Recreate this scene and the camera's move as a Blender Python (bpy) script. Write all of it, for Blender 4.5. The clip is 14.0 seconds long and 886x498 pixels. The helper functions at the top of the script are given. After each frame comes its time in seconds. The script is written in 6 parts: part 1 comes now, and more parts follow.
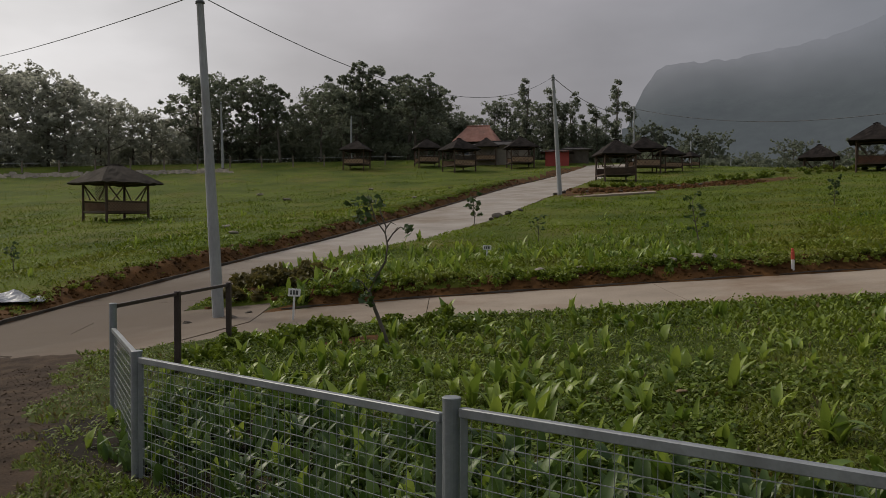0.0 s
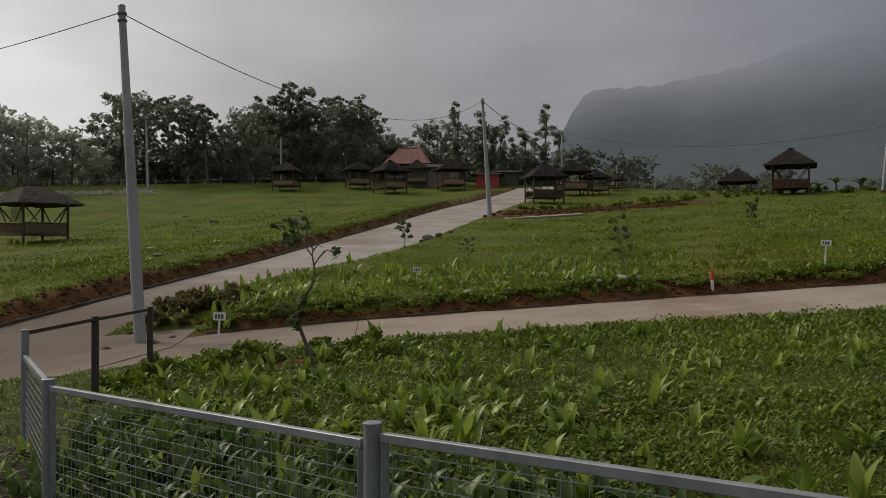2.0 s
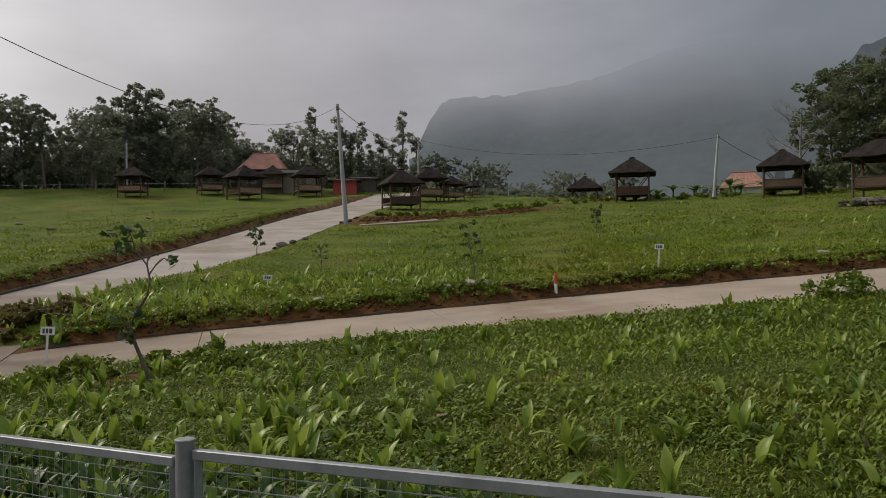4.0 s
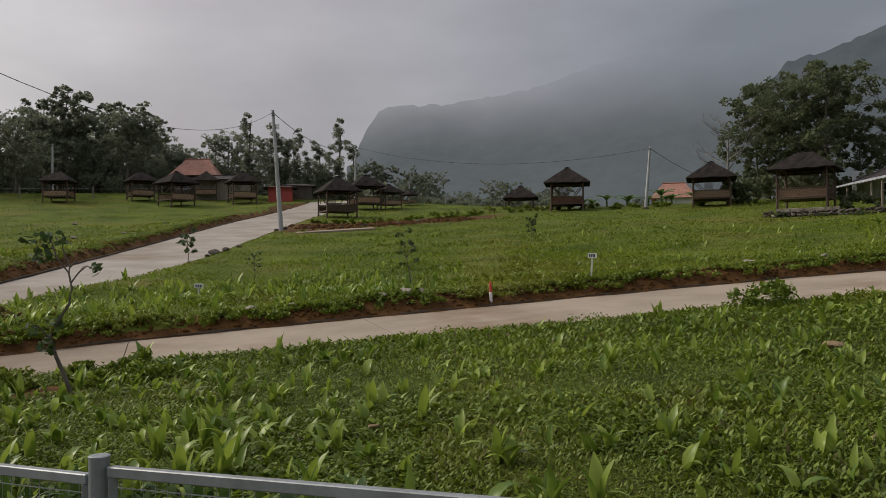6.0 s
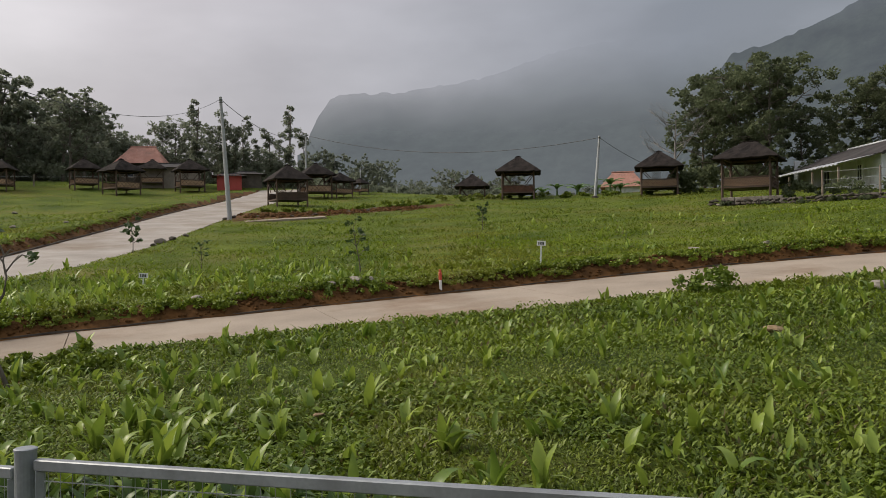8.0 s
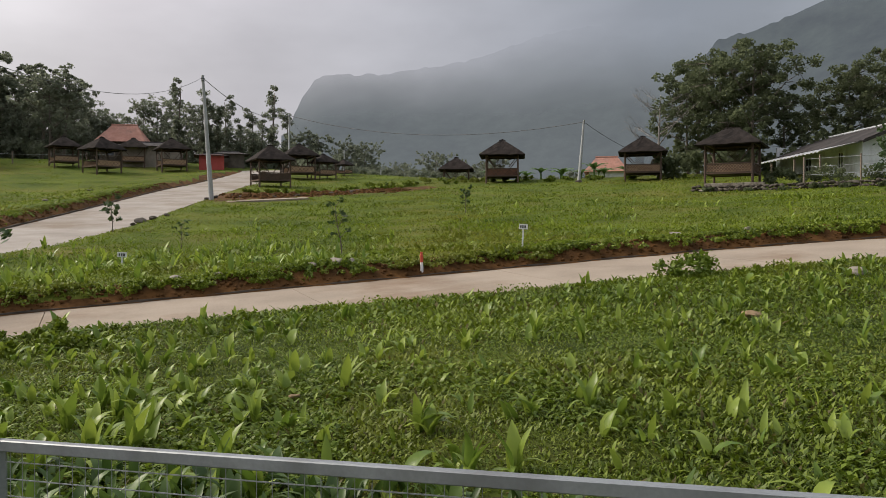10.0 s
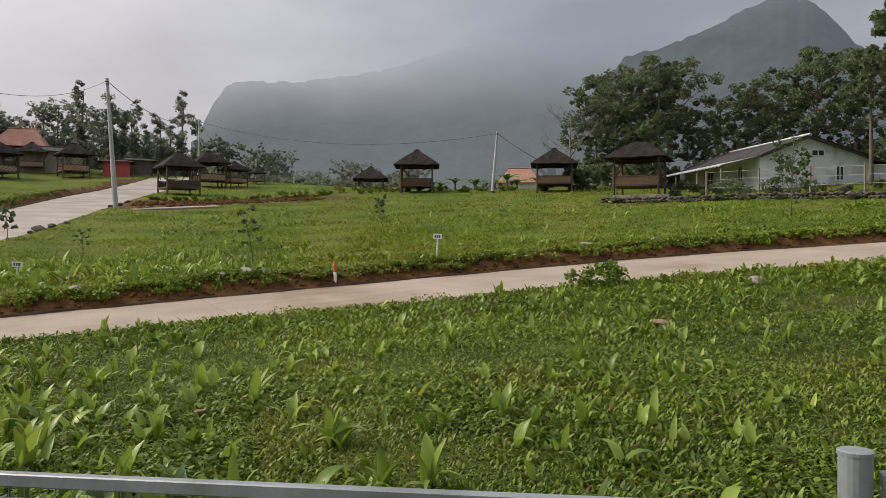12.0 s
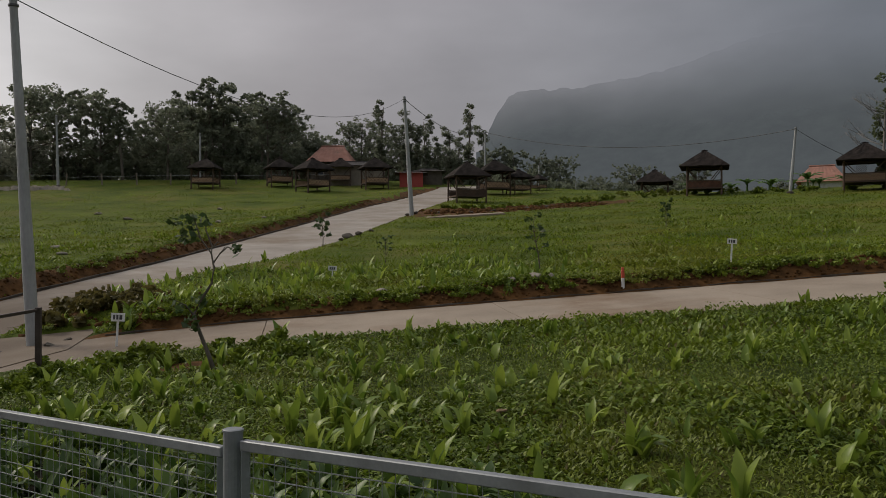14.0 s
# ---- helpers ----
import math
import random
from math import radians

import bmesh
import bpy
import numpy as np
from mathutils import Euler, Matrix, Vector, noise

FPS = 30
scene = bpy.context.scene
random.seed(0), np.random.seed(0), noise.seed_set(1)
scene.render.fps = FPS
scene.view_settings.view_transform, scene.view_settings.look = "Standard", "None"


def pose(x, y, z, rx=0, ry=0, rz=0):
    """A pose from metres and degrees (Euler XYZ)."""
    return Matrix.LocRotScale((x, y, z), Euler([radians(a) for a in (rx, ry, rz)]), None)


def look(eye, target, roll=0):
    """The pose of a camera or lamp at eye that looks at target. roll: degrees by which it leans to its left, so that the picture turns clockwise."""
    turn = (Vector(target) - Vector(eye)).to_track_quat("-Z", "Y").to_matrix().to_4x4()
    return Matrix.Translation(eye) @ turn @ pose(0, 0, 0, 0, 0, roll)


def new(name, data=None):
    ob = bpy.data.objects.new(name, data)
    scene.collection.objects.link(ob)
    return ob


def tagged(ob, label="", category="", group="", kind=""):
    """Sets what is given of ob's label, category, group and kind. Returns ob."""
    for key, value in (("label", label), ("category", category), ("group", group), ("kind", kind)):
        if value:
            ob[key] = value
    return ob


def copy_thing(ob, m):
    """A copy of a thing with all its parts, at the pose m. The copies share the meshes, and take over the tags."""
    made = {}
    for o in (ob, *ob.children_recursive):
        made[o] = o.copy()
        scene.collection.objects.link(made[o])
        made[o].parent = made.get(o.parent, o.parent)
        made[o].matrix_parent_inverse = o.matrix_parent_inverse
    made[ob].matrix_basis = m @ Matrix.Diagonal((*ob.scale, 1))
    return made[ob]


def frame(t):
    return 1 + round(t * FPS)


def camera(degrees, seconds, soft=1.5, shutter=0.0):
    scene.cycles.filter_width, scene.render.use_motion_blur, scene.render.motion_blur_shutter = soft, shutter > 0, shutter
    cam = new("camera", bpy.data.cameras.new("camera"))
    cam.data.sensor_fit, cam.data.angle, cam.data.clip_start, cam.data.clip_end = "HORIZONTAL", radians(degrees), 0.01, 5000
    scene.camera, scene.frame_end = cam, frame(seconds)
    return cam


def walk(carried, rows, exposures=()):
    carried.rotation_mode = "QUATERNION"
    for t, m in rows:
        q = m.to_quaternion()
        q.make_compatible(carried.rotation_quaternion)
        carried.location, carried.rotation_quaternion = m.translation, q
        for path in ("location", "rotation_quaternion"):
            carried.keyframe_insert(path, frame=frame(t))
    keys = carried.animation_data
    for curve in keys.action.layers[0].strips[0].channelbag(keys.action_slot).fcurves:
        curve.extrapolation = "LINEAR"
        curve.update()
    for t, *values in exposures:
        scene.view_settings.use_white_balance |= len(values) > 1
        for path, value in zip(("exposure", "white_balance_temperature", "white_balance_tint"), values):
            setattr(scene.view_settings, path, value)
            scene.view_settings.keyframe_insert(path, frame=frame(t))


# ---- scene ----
cam = camera(56.7, 14.0, soft=0.75)

PATH = [
    (0, (0.101, -0.033, 1.647), (0.079, 1.966, 1.601), 0.1),
    (0.5, (0.098, -0.036, 1.646), (0.098, 1.963, 1.602), 0.1),
    (1, (0.109, -0.031, 1.644), (0.143, 1.968, 1.607), 0.1),
    (1.5, (0.137, -0.043, 1.656), (0.233, 1.955, 1.639), 0.0),
    (2, (0.15, -0.038, 1.657), (0.294, 1.957, 1.664), 0.0),
    (2.5, (0.169, -0.054, 1.662), (0.37, 1.936, 1.679), -0.0),
    (3, (0.205, -0.052, 1.662), (0.524, 1.922, 1.682), -0.1),
    (3.5, (0.281, -0.027, 1.656), (0.679, 1.933, 1.677), -0.2),
    (3.7, (0.314, -0.032, 1.657), (0.748, 1.92, 1.677), -0.4),
    (6, (0.391, 0.006, 1.661), (1.017, 1.905, 1.7), -0.5),
    (6.5, (0.409, 0.017, 1.656), (1.087, 1.898, 1.695), -0.6),
    (7, (0.439, 0.036, 1.648), (1.143, 1.908, 1.681), -0.7),
    (7.5, (0.445, 0.029, 1.644), (1.163, 1.895, 1.665), -0.7),
    (8, (0.455, 0.028, 1.642), (1.19, 1.888, 1.653), -0.7),
    (8.5, (0.442, 0.036, 1.633), (1.2, 1.886, 1.611), -0.8),
    (8.7, (0.44, 0.02, 1.639), (1.203, 1.869, 1.605), -0.7),
    (11, (0.566, 0.116, 1.626), (1.338, 1.961, 1.597), 0.2),
    (11.5, (0.54, 0.131, 1.634), (1.339, 1.964, 1.619), 0.1),
    (12, (0.553, 0.135, 1.627), (1.512, 1.89, 1.62), 0.1),
    (12.2, (0.544, 0.138, 1.632), (1.526, 1.881, 1.627), 0.1),
    (12.5, (0.531, 0.143, 1.639), (1.507, 1.888, 1.635), 0.0),
    (13, (0.477, 0.159, 1.647), (1.201, 2.023, 1.649), 0.1),
    (13.5, (0.438, 0.139, 1.643), (0.885, 2.089, 1.646), 0.1),
    (14, (0.418, 0.134, 1.636), (0.74, 2.108, 1.641), 0.0),
]
walk(cam, [(t, look(eye, target, roll)) for t, eye, target, roll in PATH],
     exposures=((0, 0.0), (2.5, 0.05), (3.0, 0.25), (3.5, 0.38), (6, 0.42), (7, 0.64), (8, 0.76), (8.5, 0.93), (11, 0.84), (11.5, 0.74), (12, 1.0), (12.3, 1.03), (12.5, 0.76), (13, 0.4), (13.5, 0.21), (14, 0.0)))

# ---- world, sun, exposure ----
world = bpy.data.worlds.new("world")
scene.world = world
world.use_nodes = True
wn, wl = world.node_tree.nodes, world.node_tree.links
wn.clear()
SUN_DIR = Vector((-0.62, 0.50, 0.60)).normalized()
sky = wn.new("ShaderNodeTexSky")
sky.sky_type = "NISHITA"
sky.sun_disc = False
sky.sun_elevation = math.asin(SUN_DIR.z)
sky.sun_rotation = math.atan2(SUN_DIR.x, SUN_DIR.y)
sky.air_density, sky.dust_density = 1.5, 4.0
coord = wn.new("ShaderNodeTexCoord")
# cloud sheet: brighter towards the hidden sun, greyer away from it
dot = wn.new("ShaderNodeVectorMath")
dot.operation = "DOT_PRODUCT"
dot.inputs[1].default_value = Vector((-0.80, 0.55, 0.25)).normalized()
wl.new(coord.outputs["Generated"], dot.inputs[0])
half_dot = wn.new("ShaderNodeMapRange")
half_dot.inputs[1].default_value, half_dot.inputs[2].default_value = -1.0, 1.0
wl.new(dot.outputs["Value"], half_dot.inputs[0])
ramp = wn.new("ShaderNodeValToRGB")
ramp.color_ramp.elements[0].position, ramp.color_ramp.elements[0].color = 0.0, (0.27, 0.275, 0.285, 1)
ramp.color_ramp.elements[1].position, ramp.color_ramp.elements[1].color = 1.0, (0.88, 0.865, 0.87, 1)
for at_, col in ((0.34, (0.21, 0.222, 0.245, 1)), (0.5, (0.195, 0.210, 0.242, 1)), (0.72, (0.285, 0.275, 0.295, 1)), (0.79, (0.325, 0.308, 0.325, 1)), (0.86, (0.43, 0.412, 0.425, 1)), (0.94, (0.78, 0.765, 0.775, 1))):
    ramp.color_ramp.elements.new(at_).color = col
wl.new(half_dot.outputs[0], ramp.inputs[0])
stretch = wn.new("ShaderNodeMapping")
stretch.inputs["Scale"].default_value = (1.0, 1.0, 2.6)
wl.new(coord.outputs["Generated"], stretch.inputs[0])
puff = wn.new("ShaderNodeTexNoise")
puff.inputs["Scale"].default_value = 2.4
puff.inputs["Detail"].default_value = 5.0
puff.inputs["Roughness"].default_value = 0.5
wl.new(stretch.outputs[0], puff.inputs["Vector"])
puff_ramp = wn.new("ShaderNodeMapRange")
puff_ramp.inputs[1].default_value, puff_ramp.inputs[2].default_value = 0.3, 0.7
puff_ramp.inputs[3].default_value, puff_ramp.inputs[4].default_value = 0.76, 1.20
wl.new(puff.outputs["Fac"], puff_ramp.inputs[0])
cloud = wn.new("ShaderNodeVectorMath")
cloud.operation = "SCALE"
wl.new(ramp.outputs[0], cloud.inputs[0])
# an overcast sky is brightest overhead
up = wn.new("ShaderNodeSeparateXYZ")
wl.new(coord.outputs["Generated"], up.inputs[0])
overhead = wn.new("ShaderNodeMapRange")
overhead.interpolation_type = "SMOOTHSTEP"
overhead.inputs[1].default_value, overhead.inputs[2].default_value = 0.28, 0.95
overhead.inputs[3].default_value, overhead.inputs[4].default_value = 1.0, 2.0
wl.new(up.outputs["Z"], overhead.inputs[0])
gain = wn.new("ShaderNodeMath")
gain.operation = "MULTIPLY"
wl.new(puff_ramp.outputs[0], gain.inputs[0])
wl.new(overhead.outputs[0], gain.inputs[1])
wl.new(gain.outputs[0], cloud.inputs["Scale"])
sky_gain = wn.new("ShaderNodeVectorMath")
sky_gain.operation = "SCALE"
sky_gain.inputs["Scale"].default_value = 0.08
wl.new(sky.outputs[0], sky_gain.inputs[0])
cover = wn.new("ShaderNodeMix")
cover.data_type = "RGBA"
cover.inputs[0].default_value = 0.93
wl.new(sky_gain.outputs[0], cover.inputs["A"])
wl.new(cloud.outputs[0], cover.inputs["B"])
wbg = wn.new("ShaderNodeBackground")
wbg.inputs["Strength"].default_value = 1.0
wl.new(cover.outputs["Result"], wbg.inputs["Color"])
wout = wn.new("ShaderNodeOutputWorld")
wl.new(wbg.outputs[0], wout.inputs["Surface"])

sun_data = bpy.data.lights.new("sun", "SUN")
sun_data.energy, sun_data.angle, sun_data.color = 1.5, radians(15), (1.0, 0.90, 0.76)
sun = new("sun", sun_data)
sun.matrix_world = look(SUN_DIR * 100, (0, 0, 0))


# ---- materials ----
def material(name, c1, c2, scale=4.0, rough=0.8, bump=0.2, fine=40.0, metal=0.0, island=0.0, stain=None, stain_scale=0.6, stretch=(1, 1, 1), coords="Object"):
    """Two colours mixed by noise at two scales, with fine relief; stain: a third colour in patches."""
    m = bpy.data.materials.new(name)
    m.use_nodes = True
    n, l = m.node_tree.nodes, m.node_tree.links
    p = n["Principled BSDF"]
    p.inputs["Roughness"].default_value, p.inputs["Metallic"].default_value = rough, metal
    p.inputs["Specular IOR Level"].default_value = 0.12 if rough > 0.88 else 0.3 if rough > 0.7 else 0.5
    tc = n.new("ShaderNodeTexCoord")
    mp = n.new("ShaderNodeMapping")
    mp.inputs["Scale"].default_value = stretch
    l.new(tc.outputs[coords], mp.inputs[0])
    a = n.new("ShaderNodeTexNoise")
    a.inputs["Scale"].default_value, a.inputs["Detail"].default_value = scale, 6
    b = n.new("ShaderNodeTexNoise")
    b.inputs["Scale"].default_value, b.inputs["Detail"].default_value = fine, 4
    l.new(mp.outputs[0], a.inputs["Vector"])
    l.new(mp.outputs[0], b.inputs["Vector"])
    add = n.new("ShaderNodeMath")
    add.operation = "MULTIPLY_ADD"
    add.inputs[1].default_value = 0.45
    l.new(b.outputs["Fac"], add.inputs[0])
    l.new(a.outputs["Fac"], add.inputs[2])
    mr = n.new("ShaderNodeMapRange")
    mr.inputs[1].default_value, mr.inputs[2].default_value = 0.5, 0.95
    l.new(add.outputs[0], mr.inputs[0])
    fac = mr.outputs[0]
    if island:
        geo = n.new("ShaderNodeNewGeometry")
        info = n.new("ShaderNodeObjectInfo")
        s = n.new("ShaderNodeMath")
        s.operation = "ADD"
        l.new(geo.outputs["Random Per Island"], s.inputs[0])
        l.new(info.outputs["Random"], s.inputs[1])
        h = n.new("ShaderNodeMath")
        h.operation = "FRACT"
        l.new(s.outputs[0], h.inputs[0])
        mixf = n.new("ShaderNodeMix")
        mixf.inputs[0].default_value = island
        l.new(fac, mixf.inputs["A"])
        l.new(h.outputs[0], mixf.inputs["B"])
        fac = mixf.outputs["Result"]
    mix = n.new("ShaderNodeMix")
    mix.data_type = "RGBA"
    mix.inputs["A"].default_value, mix.inputs["B"].default_value = (*c1, 1), (*c2, 1)
    l.new(fac, mix.inputs[0])
    out = mix.outputs["Result"]
    if stain:
        sn = n.new("ShaderNodeTexNoise")
        sn.inputs["Scale"].default_value, sn.inputs["Detail"].default_value = stain_scale, 7
        sn.inputs["Roughness"].default_value = 0.65
        l.new(mp.outputs[0], sn.inputs["Vector"])
        sr = n.new("ShaderNodeMapRange")
        sr.inputs[1].default_value, sr.inputs[2].default_value = 0.5, 0.68
        l.new(sn.outputs["Fac"], sr.inputs[0])
        sm = n.new("ShaderNodeMix")
        sm.data_type = "RGBA"
        sm.inputs["B"].default_value = (*stain, 1)
        l.new(sr.outputs[0], sm.inputs[0])
        l.new(out, sm.inputs["A"])
        out = sm.outputs["Result"]
    l.new(out, p.inputs["Base Color"])
    if bump:
        bp = n.new("ShaderNodeBump")
        bp.inputs["Strength"].default_value, bp.inputs["Distance"].default_value = bump, 0.02
        l.new(add.outputs[0], bp.inputs["Height"])
        l.new(bp.outputs[0], p.inputs["Normal"])
    return m


def leaf_material(name, c1, c2, rough=0.5, glow=0.35, stain=None, island=0.6, gloss=0.35):
    """Leaves: colour varies leaf by leaf and plant by plant; some light passes through."""
    m = material(name, c1, c2, 0.35, rough, 0.0, 8.0, 0, island, stain, 0.16)
    n, l = m.node_tree.nodes, m.node_tree.links
    p = n["Principled BSDF"]
    p.inputs["Specular IOR Level"].default_value = gloss
    col = p.inputs["Base Color"].links[0].from_socket
    t = n.new("ShaderNodeBsdfTranslucent")
    l.new(col, t.inputs["Color"])
    mx = n.new("ShaderNodeMixShader")
    mx.inputs[0].default_value = glow
    l.new(p.outputs[0], mx.inputs[1])
    l.new(t.outputs[0], mx.inputs[2])
    l.new(mx.outputs[0], n["Material Output"].inputs["Surface"])
    return m


M_GRASS = leaf_material("grass_blades", (0.045, 0.082, 0.006), (0.245, 0.31, 0.027), 0.55, 0.24, (0.19, 0.20, 0.028))
M_GRASS_HIGH = leaf_material("upper_lawn_grass", (0.068, 0.115, 0.009), (0.24, 0.297, 0.03), 0.7, 0.4, (0.235, 0.235, 0.045), 0.5, 0.15)
M_CREEPER = leaf_material("creeping_ground_cover", (0.042, 0.078, 0.007), (0.205, 0.28, 0.027), 0.6, 0.3)
M_GRASS_DRY = leaf_material("dry_grass", (0.075, 0.07, 0.018), (0.16, 0.13, 0.04), 0.6)
M_PLANT = leaf_material("broad_leaves", (0.06, 0.13, 0.014), (0.40, 0.48, 0.075), 0.38, 0.34)
M_PLANT_DARK = leaf_material("dark_green_blades", (0.022, 0.055, 0.010), (0.13, 0.20, 0.04), 0.42, 0.28)
# greyed and lightened leaf colour in place of mist beyond the crest
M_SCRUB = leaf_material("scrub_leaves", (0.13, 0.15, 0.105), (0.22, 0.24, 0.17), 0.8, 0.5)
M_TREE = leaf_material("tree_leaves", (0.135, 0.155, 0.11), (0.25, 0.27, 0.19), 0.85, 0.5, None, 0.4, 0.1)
# same leaves as M_TREE, made paler and greyer to stand for haze
M_TREE_HAZE = leaf_material("hazy_tree_leaves", (0.31, 0.32, 0.255), (0.46, 0.46, 0.385), 0.85, 0.68, None, 0.4, 0.1)
M_TREE_RIGHT = leaf_material("dark_tree_leaves", (0.08, 0.098, 0.052), (0.165, 0.19, 0.10), 0.8, 0.4, None, 0.6, 0.1)
M_BANANA = leaf_material("banana_leaves", (0.06, 0.12, 0.03), (0.14, 0.22, 0.07), 0.5, 0.3)
M_SAPLING = leaf_material("sapling_leaves", (0.03, 0.06, 0.02), (0.09, 0.13, 0.04), 0.5, 0.3)
M_BARK = material("bark", (0.09, 0.075, 0.06), (0.19, 0.165, 0.14), 2.0, 0.9, 0.5, 18, stretch=(1, 1, 0.3))
M_BRANCH = material("dry_branches", (0.16, 0.145, 0.13), (0.28, 0.26, 0.24), 3.0, 0.9, 0.3)
M_SOIL = material("red_soil", (0.036, 0.018, 0.006), (0.14, 0.068, 0.023), 2.4, 0.95, 0.8, 14)
M_SOIL_DARK = material("dark_soil", (0.012, 0.010, 0.007), (0.04, 0.03, 0.02), 2.0, 0.95, 0.8, 22)
M_GRAVEL = material("gravel_path", (0.026, 0.017, 0.010), (0.08, 0.054, 0.035), 3.0, 0.95, 0.9, 45)
M_CONCRETE = material("concrete_road", (0.25, 0.203, 0.154), (0.36, 0.296, 0.229), 0.8, 0.85, 0.25, 30, stain=(0.19, 0.125, 0.075), stain_scale=0.28)


def soil_film(m, centre, reach, tint):
    """Mud carried on to the concrete round a place, thinning out in patches."""
    n, l = m.node_tree.nodes, m.node_tree.links
    p = n["Principled BSDF"]
    col = p.inputs["Base Color"].links[0].from_socket
    geo = n.new("ShaderNodeNewGeometry")
    far = n.new("ShaderNodeVectorMath")
    far.operation = "DISTANCE"
    far.inputs[1].default_value = centre
    l.new(geo.outputs["Position"], far.inputs[0])
    no = n.new("ShaderNodeTexNoise")
    no.inputs["Scale"].default_value, no.inputs["Detail"].default_value = 0.55, 7
    l.new(geo.outputs["Position"], no.inputs["Vector"])
    add = n.new("ShaderNodeMath")
    add.operation = "MULTIPLY_ADD"
    add.inputs[1].default_value = reach * 0.7
    l.new(no.outputs["Fac"], add.inputs[0])
    l.new(far.outputs["Value"], add.inputs[2])
    fade = n.new("ShaderNodeMapRange")
    fade.inputs[1].default_value, fade.inputs[2].default_value = reach * 0.75, reach * 1.55
    fade.inputs[3].default_value, fade.inputs[4].default_value = 0.95, 0.0
    l.new(add.outputs[0], fade.inputs[0])
    mx = n.new("ShaderNodeMix")
    mx.data_type = "RGBA"
    mx.inputs["B"].default_value = (*tint, 1)
    l.new(fade.outputs[0], mx.inputs[0])
    l.new(col, mx.inputs["A"])
    l.new(mx.outputs["Result"], p.inputs["Base Color"])


soil_film(M_CONCRETE, (-8.5, 16.5, 0), 8.5, (0.095, 0.068, 0.045))
M_CONCRETE_GREY = material("grey_concrete_road", (0.255, 0.222, 0.188), (0.36, 0.322, 0.28), 0.8, 0.85, 0.25, 30, stain=(0.22, 0.175, 0.13), stain_scale=0.28)
soil_film(M_CONCRETE_GREY, (-8.5, 16.5, 0), 8.5, (0.095, 0.068, 0.045))
M_KERB = material("concrete_edging", (0.05, 0.042, 0.034), (0.13, 0.11, 0.09), 2.0, 0.9, 0.4)
M_STEEL = material("grey_painted_steel", (0.19, 0.205, 0.214), (0.28, 0.298, 0.308), 3.0, 0.45, 0.06, 60, 0.25, stain=(0.17, 0.175, 0.18), stain_scale=2.5)
M_WIRE = material("galvanised_wire", (0.22, 0.23, 0.23), (0.36, 0.37, 0.37), 8.0, 0.5, 0, 60, 0.3)
M_RAIL = material("brown_rusty_steel", (0.035, 0.025, 0.022), (0.085, 0.06, 0.052), 5.0, 0.6, 0.2, 60, 0.3)
M_POLE = material("grey_pole_paint", (0.28, 0.29, 0.29), (0.41, 0.42, 0.42), 1.2, 0.6, 0.1, 25, 0.1, stain=(0.28, 0.27, 0.25), stain_scale=1.5, stretch=(1, 1, 0.4))
M_CABLE = material("black_cable", (0.06, 0.06, 0.06), (0.12, 0.12, 0.12), 5, 0.7, 0)
M_BAMBOO = material("dark_bamboo", (0.038, 0.022, 0.014), (0.11, 0.065, 0.04), 3.0, 0.7, 0.2, 25, island=0.4)
M_BAMBOO_PALE = material("woven_bamboo", (0.30, 0.185, 0.11), (0.55, 0.38, 0.25), 4.0, 0.75, 0.3, 30, island=0.3)
M_THATCH = material("palm_fibre_thatch", (0.011, 0.009, 0.008), (0.045, 0.036, 0.031), 2.5, 0.95, 0.9, 28, island=0.2, stretch=(1, 1, 0.4))
M_THATCH_WORN = material("worn_thatch", (0.03, 0.025, 0.02), (0.085, 0.072, 0.058), 2.0, 0.95, 0.8, 25)
M_WHITE_WALL = material("whitewashed_wall", (0.58, 0.60, 0.62), (0.76, 0.78, 0.80), 0.8, 0.85, 0.15, 20, stain=(0.42, 0.42, 0.41), stain_scale=0.7)
M_TIN = material("corrugated_tin", (0.30, 0.31, 0.32), (0.62, 0.63, 0.64), 0.7, 0.5, 0.1, 12, 0.3, stain=(0.14, 0.12, 0.11), stain_scale=0.9)
M_TIN_DARK = material("dark_roof_sheet", (0.025, 0.022, 0.022), (0.075, 0.066, 0.062), 1.0, 0.85, 0.2)
M_RED_ROOF = material("red_tiles", (0.30, 0.145, 0.105), (0.43, 0.225, 0.17), 1.2, 0.85, 0.3, 20, stain=(0.22, 0.13, 0.10), stain_scale=0.9)
M_RED_PAINT = material("red_painted_sheet", (0.36, 0.045, 0.035), (0.48, 0.075, 0.06), 1.0, 0.6, 0.1)
M_STONE = material("grey_stone", (0.045, 0.038, 0.03), (0.14, 0.122, 0.10), 2.5, 0.9, 0.7, 18, island=0.5)
M_STONE_PALE = material("pale_stone", (0.18, 0.155, 0.125), (0.33, 0.295, 0.245), 3.0, 0.9, 0.5, 22, island=0.5)
M_WHITE = material("white_paint", (0.66, 0.66, 0.64), (0.82, 0.82, 0.80), 5, 0.6, 0.1, 40)
M_RED = material("red_paint", (0.45, 0.06, 0.03), (0.58, 0.10, 0.05), 5, 0.6, 0.1, 40)
M_INK = material("dark_print", (0.05, 0.05, 0.05), (0.10, 0.10, 0.10), 9, 0.7, 0)
M_GLASS_DARK = material("dark_window_glass", (0.02, 0.022, 0.025), (0.04, 0.042, 0.045), 2, 0.15, 0)
M_PLASTIC = material("white_plastic_sheet", (0.24, 0.24, 0.25), (0.52, 0.53, 0.54), 6, 0.4, 0.5, 20)
M_TAN = material("tan_stone", (0.17, 0.115, 0.06), (0.30, 0.215, 0.13), 4, 0.9, 0.6, 25)
